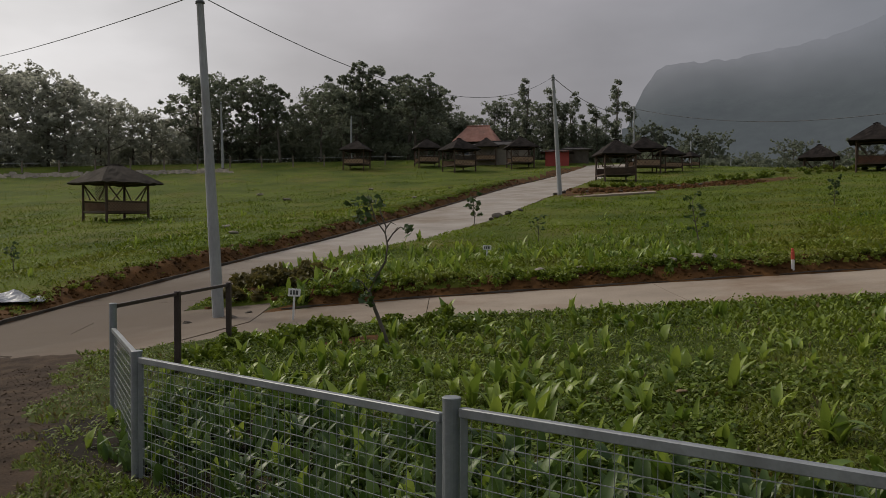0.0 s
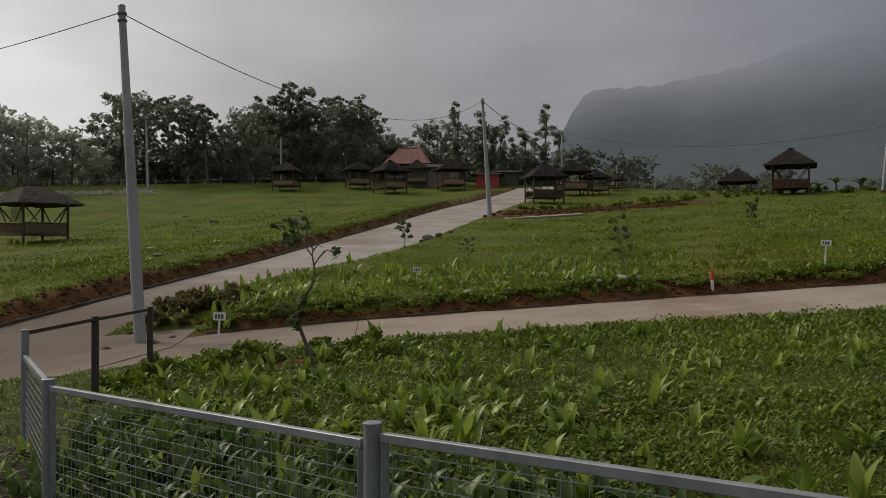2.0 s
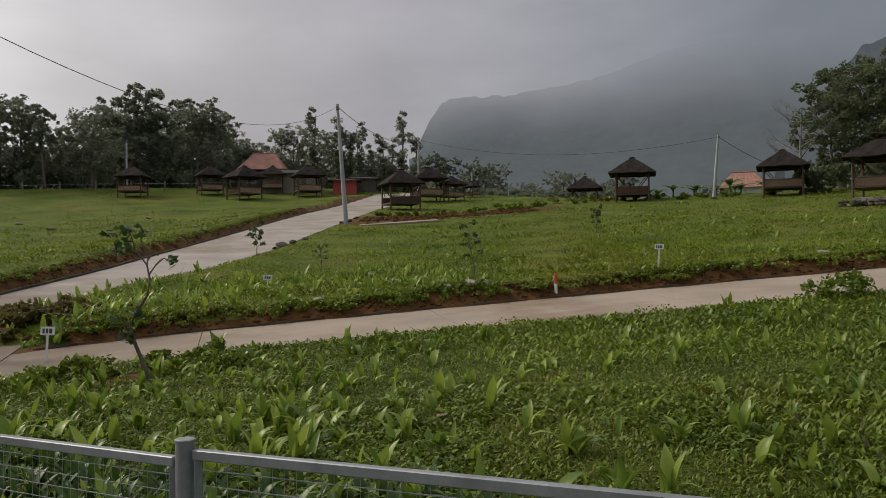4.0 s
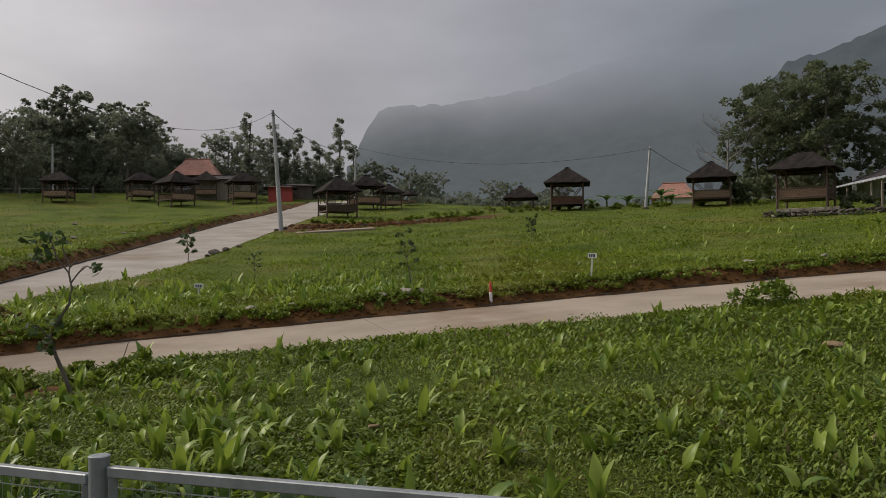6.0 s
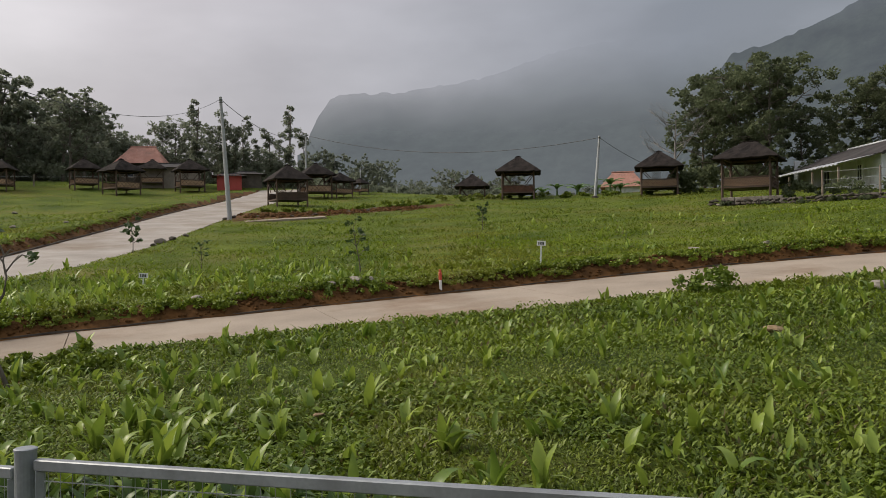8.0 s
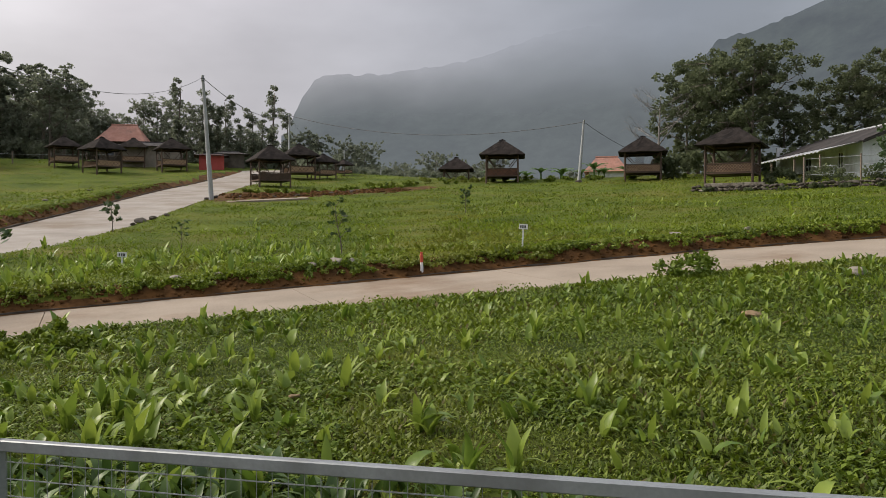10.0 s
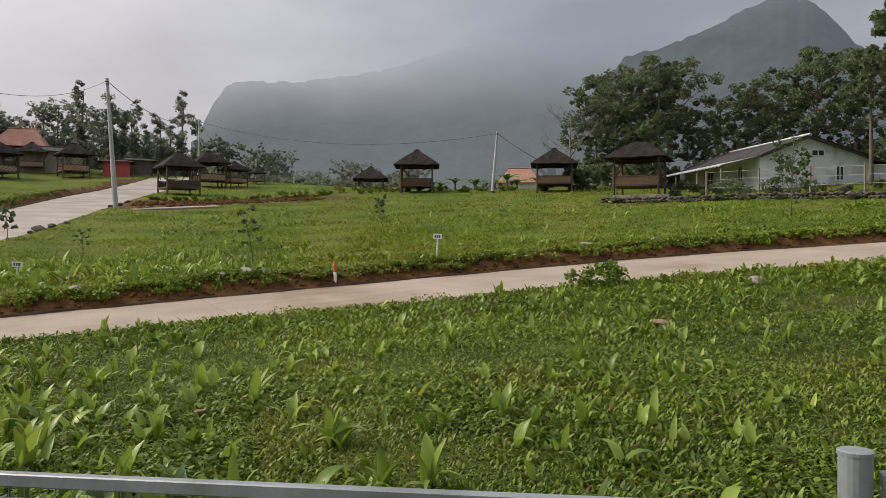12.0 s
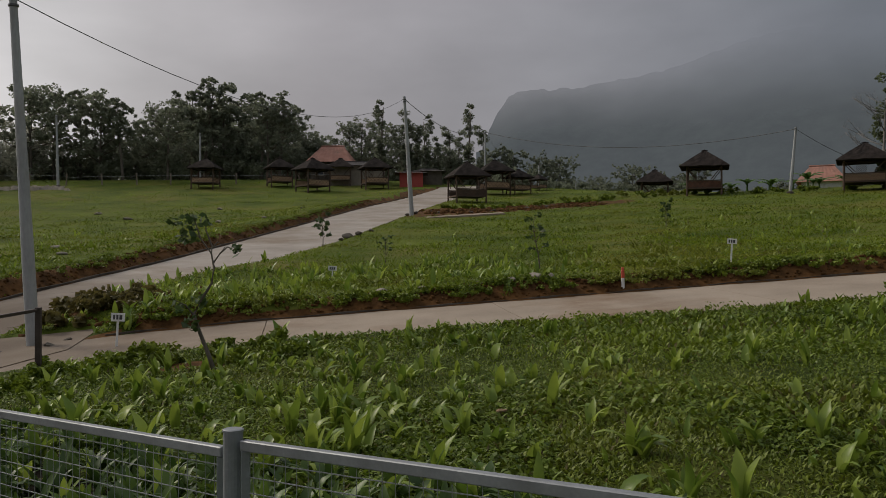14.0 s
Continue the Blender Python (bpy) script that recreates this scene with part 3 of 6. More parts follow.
def pavilion(name, m, seed, half=1.05, floor=0.45, eave=1.82, peak=2.75, over=0.42, label="", stilts=True, skirt=M_BAMBOO_PALE, thatch_mat=M_THATCH, ridge=0.06, back_screen=True, woven=True):
    """A square bamboo shelter on legs: posts, raised floor, lattice sides, braces and a thatch roof."""
    rng = random.Random(seed)
    t = tagged(empty(name, m), label, "pavilion", "bamboo pavilions on the hillside")
    cs = [(-half, -half), (half, -half), (half, half), (-half, half)]
    for x, y in cs:
        bm = bmesh.new()
        tube(bm, [(x, y, -0.25), (x * 1.0, y, eave + 0.12)], [0.065, 0.055], 8)
        part("post", bm, M_BAMBOO, t)
    bm = bmesh.new()
    box(bm, (0, 0, floor - 0.03), (half * 2, half * 2, 0.06))
    part("floor", bm, M_BAMBOO, t)
    for i in range(4):
        a, b = cs[i], cs[(i + 1) % 4]
        bm = bmesh.new()
        beam(bm, (*a, floor - 0.05), (*b, floor - 0.05), 0.07, 0.09)
        part("sill_beam", bm, M_BAMBOO, t)
        bm = bmesh.new()
        beam(bm, (*a, eave + 0.02), (*b, eave + 0.02), 0.08, 0.09)
        part("eave_beam", bm, M_BAMBOO, t)
        # braces from post to eave beam
        d = (Vector(b) - Vector(a)).normalized()
        for e, sg in ((Vector(a), 1), (Vector(b), -1)):
            bm = bmesh.new()
            f = e + d * sg * 0.62
            tube(bm, [(e.x, e.y, eave - 0.08), (f.x, f.y, floor + 0.5)], 0.03, 6)
            part("brace", bm, M_BAMBOO, t)
        if i != 3:
            side = empty("side_panel")
            side.parent = t
            bm = bmesh.new()
            beam(bm, (*a, floor + 0.43), (*b, floor + 0.43), 0.06, 0.06)
            part("hand_bar", bm, M_BAMBOO, side)
            bm = bmesh.new()
            lattice(bm, a, b, floor + 0.02, floor + 0.41, 0.15 if woven else 0.3, 0.022)
            tagged(part("lattice", bm, M_BAMBOO, side), kind="stuff")
            bm = bmesh.new()
            n = Vector((d.y, -d.x)) * -0.03
            c = (Vector(a) + Vector(b)) / 2 + n
            sz = (half * 2 - 0.12, 0.012, 0.36) if abs(d.x) > 0.5 else (0.012, half * 2 - 0.12, 0.36)
            box(bm, (c.x, c.y, floor + 0.21), sz)
            part("mat", bm, skirt, side, "woven bamboo mat")
    if back_screen:
        bm = bmesh.new()
        lattice(bm, (-half * 0.42, half), (half * 0.10, half), floor + 0.5, eave, 0.12)
        tagged(part("screen", bm, M_BAMBOO, t, "upright bamboo lattice screen"), kind="stuff")
    bm = bmesh.new()
    thatch(bm, half + over, eave - 0.02, peak, ridge, rng)
    roof = part("roof", bm, thatch_mat, t, "dark palm fibre thatch")
    bm = bmesh.new()
    tube(bm, [(-ridge - 0.16, 0, peak - 0.03), (0, 0, peak + 0.03), (ridge + 0.16, 0, peak - 0.03)], [0.025, 0.035, 0.025], 7)
    part("ridge_cap", bm, thatch_mat, roof)
    return t


def stand(x, y, turn=0.0, dz=0.0, s=1.0):
    return pose(x, y, lift(x, y) + dz, 0, 0, turn) @ Matrix.Diagonal((s, s, s, 1))


pavilion("pavilion", stand(-16.6, 40.6, 52, -0.02, 1.10), 1, 1.0, 0.42, 1.72, 2.5, 0.50, "weathered bamboo pavilion with sagging brown thatch on grass", thatch_mat=M_THATCH_WORN, ridge=0.35)
P_DARK = "dark bamboo pavilion with a peaked black thatch roof"
pavilion("pavilion", stand(11.8, 59.0, 6, 0, 1.06), 2, 1.05, 0.42, 1.78, 2.78, 0.30, P_DARK + " beside the road", skirt=M_BAMBOO, woven=False)
first = pavilion("pavilion", stand(15.9, 68.0, 4, 0, 1.06), 3, 1.0, 0.5, 1.82, 2.75, 0.34, P_DARK, woven=False)
for x, y, a, s in ((18.0, 68.0, 14, 0.72), (-9.5, 82.6, -12, 1.0), (-2.5, 83.9, 15, 0.98), (0.75, 78.2, 30, 1.08), (6.7, 79.8, 8, 1.04), (3.6, 84.5, -5, 0.95), (20.6, 71.0, 35, 0.5)):
    copy_thing(first, stand(x, y, a, 0, s))
pavilion("pavilion", stand(28.4, 55.2, -28, 0, 1.10), 4, 1.05, 0.42, 1.80, 2.88, 0.48, "dark bamboo pavilion with peaked thatch on the crest", skirt=M_PLANK, woven=False)
pavilion("pavilion", stand(35.2, 47.2, -36, 0, 1.08), 5, 1.1, 0.5, 1.75, 2.8, 0.42, "bamboo pavilion with pale woven sides and dark thatch")
pavilion("pavilion", stand(31.9, 34.8, -52, 0.12, 1.04), 6, 1.15, 0.62, 2.05, 2.95, 0.45, "large bamboo pavilion with worn thatch above a stone plinth", ridge=0.3)
pavilion("pavilion", pose(27.4, 61.5, 5.35, 0, 0, -25), 7, 1.0, 0.4, 1.7, 2.7, 0.42, "dark bamboo pavilion half hidden behind the crest")


# ---- poles and cables ----
def pole(base, top, r0, r1, label, bands=True, footing=True):
    base, top = Vector(base), Vector(top)
    t = tagged(empty("utility_pole", Matrix.Translation(base)), label, "utility pole")
    d = top - base
    bm = bmesh.new()
    L = d.length
    tube(bm, [d * k for k in (-0.04, 0.0, 0.3, 0.32, 0.62, 0.64, 1.0)], [r0, r0, r0 * 0.88 + r1 * 0.12, r0 * 0.80 + r1 * 0.2, r0 * 0.45 + r1 * 0.55, r0 * 0.36 + r1 * 0.64, r1], 14)
    part("shaft", bm, M_POLE, t, smooth=False)
    bm = bmesh.new()
    tube(bm, [d * 1.0, d * 1.0 + Vector((0, 0, 0.03))], [r1 * 1.15, r1 * 0.8], 12)
    part("cap", bm, M_POLE, t)
    if bands:
        for k in (0.955, 0.975):
            bm = bmesh.new()
            tube(bm, [d * k, d * (k + 0.006)], r1 * 1.35, 12)
            part("clamp", bm, M_CABLE, t, "dark cable clamp")
    if footing:
        bm = bmesh.new()
        tube(bm, [Vector((0, 0, -0.15)), Vector((0, 0, 0.12)), Vector((0, 0, 0.16))], [r0 * 2.3, r0 * 2.1, r0 * 1.3], 12)
        part("footing", bm, M_KERB, t, "rough concrete footing")
    return top


def cable(a, b, sag, r=0.009, label="black sagging overhead cable"):
    a, b = Vector(a), Vector(b)
    bm = bmesh.new()
    pts = []
    for k in range(25):
        u = k / 24
        p = a.lerp(b, u)
        p.z -= sag * 4 * u * (1 - u)
        pts.append(p - a)
    tube(bm, pts, r, 5)
    ob = part("overhead_cable", bm, M_CABLE)
    ob.location = a
    return tagged(ob, label, "cable", "overhead cables")


top1 = pole((-4.11, 14.72, 0.0), (-4.39, 14.57, 5.92), 0.105, 0.06, "tall grey tapered steel utility pole beside the junction", footing=False)
top2 = pole((6.02, 45.2, lift(6.02, 45.2)), (5.6, 45.2, 10.15), 0.13, 0.075, "grey steel utility pole leaning beside the road", footing=False)
top3 = pole((16.0, 72.4, lift(16, 72.4)), (16.1, 72.6, 12.45), 0.10, 0.06, "thin grey utility pole behind the pavilions")
top4 = pole((31.73, 49.88, lift(31.73, 49.88)), (32.25, 50.04, 9.83), 0.11, 0.07, "grey steel utility pole leaning on the crest")
pole((-23.0, 82.6, lift(-23, 82.6)), (-23.2, 82.7, 14.5), 0.13, 0.08, "pale utility pole before the trees")
pole((-10.5, 86.2, lift(-10.5, 86.2)), (-10.5, 86.3, 13.6), 0.12, 0.08, "pale utility pole before the trees")
pole((21.5, 74.0, 5.2), (21.5, 74.0, 9.6), 0.07, 0.05, "short grey pole by the far pavilions", False)
pole((24.4, 72.0, 5.0), (24.4, 72.0, 7.8), 0.07, 0.05, "short grey pole by the far pavilions", False)
cable(top1 - Vector((0, 0, 0.12)), top2 - Vector((0, 0, 0.1)), 1.45)
cable(top1 - Vector((0, 0, 0.10)), (-24.0, 36.0, 8.6), 0.3)
cable(top2 - Vector((0, 0, 0.1)), top3 - Vector((0, 0, 0.1)), 0.9, 0.018)
cable(top3 - Vector((0, 0, 0.1)), top4 - Vector((0, 0, 0.1)), 1.3, 0.022)
cable(top4 - Vector((0, 0, 0.1)), (36.5, 48.6, 7.3), 0.2, 0.02)
cable(top3 - Vector((0, 0, 0.1)), (21.4, 74.0, 6.6), 0.5)


# ---- houses ----
def quad_sheet(bm, a, b, c, d, thick=0.05):
    """A flat sheet with thickness through four corners."""
    a, b, c, d = (Vector(v) for v in (a, b, c, d))
    n = (b - a).cross(d - a).normalized() * thick
    lo = [bm.verts.new(v) for v in (a, b, c, d)]
    hi = [bm.verts.new(v + n) for v in (a, b, c, d)]
    bm.faces.new(lo[::-1])
    bm.faces.new(hi)
    for k in range(4):
        bm.faces.new((lo[k], lo[(k + 1) % 4], hi[(k + 1) % 4], hi[k]))


def corrugated(bm, a, b, c, d, waves, amp=0.03):
    """A ribbed roof sheet: ribs run from a-b (eave) to d-c (ridge)."""
    a, b, c, d = (Vector(v) for v in (a, b, c, d))
    n = (b - a).cross(d - a).normalized()
    lo, hi = [], []
    for k in range(waves * 2 + 1):
        u = k / (waves * 2)
        o = n * (amp if k % 2 else -amp)
        lo.append(bm.verts.new(a.lerp(b, u) + o))
        hi.append(bm.verts.new(d.lerp(c, u) + o))
    lo2 = [bm.verts.new(v.co - n * 0.03) for v in lo]
    hi2 = [bm.verts.new(v.co - n * 0.03) for v in hi]
    for k in range(waves * 2):
        bm.faces.new((lo[k], lo[k + 1], hi[k + 1], hi[k]))
        bm.faces.new((lo2[k + 1], lo2[k], hi2[k], hi2[k + 1]))
        bm.faces.new((lo2[k], lo2[k + 1], lo[k + 1], lo[k]))
        bm.faces.new((hi[k], hi[k + 1], hi2[k + 1], hi2[k]))


def white_house():
    """x along the gable wall from the near corner, y back along the long side."""
    g, back = Vector((0.94, -0.342, 0)), Vector((0.342, 0.94, 0))
    z0 = lift(39.6, 33.0) - 0.1
    m = Matrix.Translation((39.4, 33.0, z0)) @ Matrix((g, back, (0, 0, 1))).transposed().to_4x4()
    t = tagged(empty("house", m), "whitewashed low house with a stepped tin roof behind a stone wall", "house")
    W, L, e, p = 6.9, 10.5, 2.05, 3.2
    bm = bmesh.new()
    vs = [bm.verts.new(v) for v in ((0, 0, -0.5), (W, 0, -0.5), (W, 0, e), (W * 0.42, 0, p), (0, 0, e))]
    wv = [bm.verts.new((v.co.x, 0.15, v.co.z)) for v in vs]
    bm.faces.new(vs)
    bm.faces.new(wv[::-1])
    for k in range(5):
        bm.faces.new((vs[k], wv[k], wv[(k + 1) % 5], vs[(k + 1) % 5]))
    part("gable_wall", bm, M_WHITE_WALL, t)
    bm = bmesh.new()
    box(bm, (0.075, 0.15 + (L - 0.15) / 2 + 0.001, (e - 0.5) / 2), (0.15, L - 0.15, e + 0.5))
    part("side_wall", bm, M_WHITE_WALL, t)
    bm = bmesh.new()
    box(bm, (W - 0.075, 0.15 + (L - 0.15) / 2 + 0.001, (e - 0.5) / 2), (0.15, L - 0.15, e + 0.5))
    part("side_wall", bm, M_WHITE_WALL, t)
    bm = bmesh.new()
    box(bm, (W / 2, L, 1.2), (W, 0.15, 3.2))
    part("back_wall", bm, M_WHITE_WALL, t)
    # main roof slopes
    bm = bmesh.new()
    corrugated(bm, (-0.1, -0.35, e + 0.02), (-0.1, L, e + 0.02), (W * 0.42, L, p + 0.08), (W * 0.42, -0.35, p + 0.08), 26)
    part("roof", bm, M_TIN_DARK, t, "dark corrugated roof slope")
    bm = bmesh.new()
    corrugated(bm, (W * 0.42, -0.35, p + 0.08), (W * 0.42, L, p + 0.08), (W + 0.5, L, e - 0.12), (W + 0.5, -0.35, e - 0.12), 26)
    part("roof", bm, M_TIN_DARK, t, "dark corrugated roof slope")
    bm = bmesh.new()
    tube(bm, [(W * 0.42, -0.42, p + 0.13), (W * 0.42, L + 0.1, p + 0.13)], 0.09, 6)
    part("ridge_cap", bm, M_TIN, t, "pale metal ridge cap")
    # lean-to along the long side, lower and paler
    bm = bmesh.new()
    corrugated(bm, (-2.5, -0.1, e - 0.62), (-2.5, L - 0.5, e - 0.62), (0.0, L - 0.5, e - 0.02), (0.0, -0.1, e - 0.02), 22)
    part("porch_roof", bm, M_TIN, t, "pale corrugated tin porch roof")
    for y in (0.2, 3.2, 6.2, 9.2):
        bm = bmesh.new()
        box(bm, (-2.3, y, (e - 0.7 - 0.5) / 2), (0.09, 0.09, e - 0.7 + 0.5))
        part("porch_post", bm, M_WOOD, t)
    # eave boards and barge board
    bm = bmesh.new()
    beam(bm, (-0.2, -0.37, e - 0.06), (W * 0.42, -0.37, p), 0.04, 0.14)
    beam(bm, (W * 0.42, -0.37, p), (W + 0.5, -0.37, e - 0.22), 0.04, 0.14)
    part("barge_board", bm, M_TIN_DARK, t)

    def opening(name, cx, y, cz, w, h, axis):
        win = empty(name)
        win.parent = t
        for k, (dx, dz, sx, sz) in enumerate(((0, h / 2, w + 0.1, 0.06), (0, -h / 2, w + 0.14, 0.06), (-w / 2, 0, 0.06, h - 0.06), (w / 2, 0, 0.06, h - 0.06), (0, 0, 0.035, h - 0.06))):
            bm = bmesh.new()
            c, s = ((cx + dx, y - 0.03, cz + dz), (sx, 0.07, sz)) if axis == "x" else ((y - 0.03, cx + dx, cz + dz), (0.07, sx, sz))
            box(bm, c, s)
            part("frame", bm, M_WHITE, win)
        bm = bmesh.new()
        c, s = ((cx, y - 0.012, cz), (w - 0.05, 0.02, h - 0.05)) if axis == "x" else ((y - 0.012, cx, cz), (0.02, w - 0.05, h - 0.05))
        box(bm, c, s)
        part("pane", bm, M_GLASS_DARK, win)

    opening("window", 5.0, 0.0, 1.15, 0.5, 0.85, "x")
    opening("window", 3.6, 0.0, 2.3, 0.8, 0.35, "x")
    opening("window", 2.2, 0.0, 1.2, 0.55, 0.9, "y")
    opening("door", 6.0, 0.0, 0.8, 0.75, 1.7, "y")
    # low annex behind the gable's far end
    bm = bmesh.new()
    box(bm, (W + 1.3, 2.2, 0.6), (2.5, 3.5, 2.2))
    part("annex", bm, M_WHITE_WALL, t)
    bm = bmesh.new()
    corrugated(bm, (W, 0.2, 2.12), (W + 2.9, 0.2, 1.62), (W + 2.9, 4.3, 1.62), (W, 4.3, 2.12), 8)
    part("annex_roof", bm, M_TIN_DARK, t)
    return t


white_house()


def small_house(name, m, w, l, e, p, wall, roof, label, windows=2):
    t = tagged(empty(name, m), label, "house")
    for x, y, sx, sy in ((0, -l / 2, w, 0.15), (0, l / 2, w, 0.15), (-w / 2 + 0.075, 0, 0.15, l - 0.16), (w / 2 - 0.075, 0, 0.15, l - 0.16)):
        bm = bmesh.new()
        box(bm, (x, y, e / 2 - 0.4), (sx, sy, e + 0.8))
        part("wall", bm, wall, t)
    o = 0.5
    ridge = w * 0.3
    A, B, C, D = (-w / 2 - o, -l / 2 - o, e - 0.1), (w / 2 + o, -l / 2 - o, e - 0.1), (w / 2 + o, l / 2 + o, e - 0.1), (-w / 2 - o, l / 2 + o, e - 0.1)
    E, F = (-ridge, 0, p), (ridge, 0, p)
    for f in ((A, B, F, E), (C, D, E, F), (B, C, F, F), (D, A, E, E)):
        bm = bmesh.new()
        corrugated(bm, *f, 9, 0.008)
        part("roof", bm, roof, t)
    bm = bmesh.new()
    tube(bm, [(-ridge - 0.1, 0, p + 0.02), (ridge + 0.1, 0, p + 0.02)], 0.08, 6)
    part("ridge_cap", bm, roof, t)
    for k in range(windows):
        win = empty("window")
        win.parent = t
        x = (k + 0.5) / windows * w - w / 2
        bm = bmesh.new()
        box(bm, (x, -l / 2 - 0.09, e * 0.55), (0.9, 0.04, 0.9))
        part("frame", bm, M_WOOD, win)
        bm = bmesh.new()
        box(bm, (x, -l / 2 - 0.115, e * 0.55), (0.74, 0.02, 0.74))
        part("pane", bm, M_GLASS_DARK, win)
    return t


small_house("house", pose(2.95, 90.0, 8.7, 0, 0, -14), 4.0, 3.6, 2.5, 4.3, M_STONE, M_RED_ROOF, "small house with a faded red tiled hip roof")
small_house("house", pose(44.8, 65.8, 5.1, 0, 0, -35), 3.2, 3.2, 2.6, 4.0, M_WHITE_WALL, M_RED_ROOF, "house with a faded orange tiled roof behind the crest")
small_house("shed", stand(10.5, 81.5, -8), 2.3, 1.8, 1.35, 1.5, M_RED_PAINT, M_TIN_DARK, "bright red painted shed with a flat dark roof", 0)
small_house("shed", stand(5.4, 85.5, -5), 5.6, 2.6, 1.9, 2.3, M_STONE_PALE, M_TIN_DARK, "long grey block shed with a dark roof behind the pavilions", 0)
small_house("shed", stand(12.6, 84.0, -5), 2.6, 2.0, 1.3, 1.5, M_STONE, M_TIN_DARK, "low grey shed at the end of the road", 0)


# ---- trees ----
def leaf_cloud(rng, centres, sizes, per, leaf, flat=0.35):
    """Leaves round clump centres: two triangles each, as arrays."""
    c = np.repeat(np.asarray(centres), per, axis=0)
    s = np.repeat(np.asarray(sizes), per)[:, None]
    d = rng.normal(size=c.shape)
    d /= np.linalg.norm(d, axis=1)[:, None]
    pos = c + d * s * (rng.random((len(c), 1)) ** 0.45) * np.array([1, 1, 0.75])
    a = rng.normal(size=c.shape)
    a[:, 2] *= flat + 0.3
    a[:, 2] -= 0.25
    a /= np.linalg.norm(a, axis=1)[:, None]
    b = np.cross(a, rng.normal(size=c.shape))
    b /= np.linalg.norm(b, axis=1)[:, None] + 1e-9
    ln = leaf * (0.6 + 0.8 * rng.random((len(c), 1)))
    a, b = a * ln, b * ln * 0.34
    v = np.stack([pos - a * 0.5, pos + b, pos + a * 0.5, pos - b], 1).reshape(-1, 3)
    return v, np.arange(len(v)).reshape(-1, 4)


def make_tree(seed, h, spread, style, leaves, leaf=0.34, bare=False):
    """Trunk with limbs, and a crown of many leaves in clumps. style: round, tall, tuft."""
    rng = np.random.default_rng(seed)
    t = empty("tree")
    bm = bmesh.new()
    r0 = h * 0.014 + 0.03
    bend = rng.normal(size=2) * h * 0.03
    fork = {"round": 0.28, "tall": 0.55, "tuft": 0.2}[style]
    stem = [Vector((bend[0] * math.sin(k * 1.3), bend[1] * (1 - math.cos(k * 1.4)), h * 0.93 * k)) for k in np.linspace(-0.03, 1, 9)]
    tube(bm, stem, [r0 * (1.15 - 0.95 * k / 8) for k in range(9)], 7)
    tips = []
    count = {"round": 12, "tall": 10, "tuft": 0}[style]
    for i in range(count):
        u = fork + (0.97 - fork) * (i + rng.random() * 0.7) / count
        k = min(int(u * 8), 7)
        base = stem[k].lerp(stem[k + 1], u * 8 - k)
        az = i * 2.4 + rng.normal() * 0.4
        if style == "round":
            reach = spread * (0.45 + 0.6 * math.sin(math.pi * min(1, (u - fork) / (1 - fork) * 0.8 + 0.2)))
        else:
            reach = spread * (0.4 + 0.7 * rng.random())
        rise = reach * {"round": 0.55, "tall": 0.5}[style]
        tip = base + Vector((math.cos(az) * reach, math.sin(az) * reach, rise))
        mid = base.lerp(tip, 0.5) + Vector((rng.normal() * 0.1, rng.normal() * 0.1, -rise * 0.12))
        rb = r0 * (0.55 - 0.35 * u)
        tube(bm, [base, mid, tip], [rb, rb * 0.7, rb * 0.25], 5)
        tips += [(tip, 1.0), (mid, 0.75)]
        if bare:
            for q in range(7):
                a2 = az + rng.normal() * 0.9
                s = base.lerp(tip, 0.3 + 0.11 * q)
                e = s + Vector((math.cos(a2), math.sin(a2), 0.5 + 0.5 * rng.random())) * reach * 0.42
                tube(bm, [s, e], [rb * 0.3, rb * 0.12], 4)
                for _ in range(4):
                    o = Vector(rng.normal(size=3)) * reach * 0.14
                    b2 = s.lerp(e, rng.uniform(0.4, 1.0))
                    tube(bm, [b2, b2 + o + Vector((0, 0, reach * 0.08))], [rb * 0.14, rb * 0.05], 3)
    tips.append((stem[-1], 0.9))
    cs, ss = [], []
    if not bare and style != "tuft":
        for tip, w in tips:
            for _ in range(6 if style == "round" else 4):
                o = rng.normal(size=3) * spread * (0.27 if style == "round" else 0.2)
                o[2] *= 0.6
                c = np.array(tip) + o
                cs.append(c)
                ss.append(spread * w * (0.10 + 0.13 * rng.random()))
                tube(bm, [tip, Vector(c)], [r0 * 0.16, r0 * 0.06], 3, False)
    if style == "tuft":
        # dense below, then a bare stretch, and a wind-swept tuft at the top
        gap = rng.uniform(0.62, 0.76)
        swept = rng.uniform(0.3, 0.9) * spread
        levels = [(u, (1.0 - 0.45 * u) * rng.uniform(0.6, 1.1), 0.0) for u in np.linspace(0.08, gap - 0.04, 13)]
        levels += [(u, rng.uniform(0.5, 0.85), swept * (u - gap) / (1 - gap)) for u in np.linspace(gap + 0.12, 1.03, 5)]
        for u, w, side in levels:
            k = min(int(u * 8), 7)
            base = stem[k].lerp(stem[k + 1], u * 8 - k)
            for _ in range(3):
                az = rng.uniform(0, 6.283)
                reach = spread * w * rng.uniform(0.15, 0.75)
                c = base + Vector((math.cos(az) * reach + side, math.sin(az) * reach, rng.normal() * 0.25))
                cs.append(np.array(c))
                ss.append(spread * w * (0.36 + 0.3 * rng.random()))
                tube(bm, [base, c], [r0 * 0.3, r0 * 0.08], 3, False)
    part("trunk", bm, M_BRANCH if bare else M_BARK, t, smooth=True)
    if not bare:
        per = max(8, leaves // len(cs))
        v, f = leaf_cloud(rng, cs, ss, per, leaf)
        crown = new("crown", raw("crown", v, f, M_TREE))
        crown.parent = t
    return t


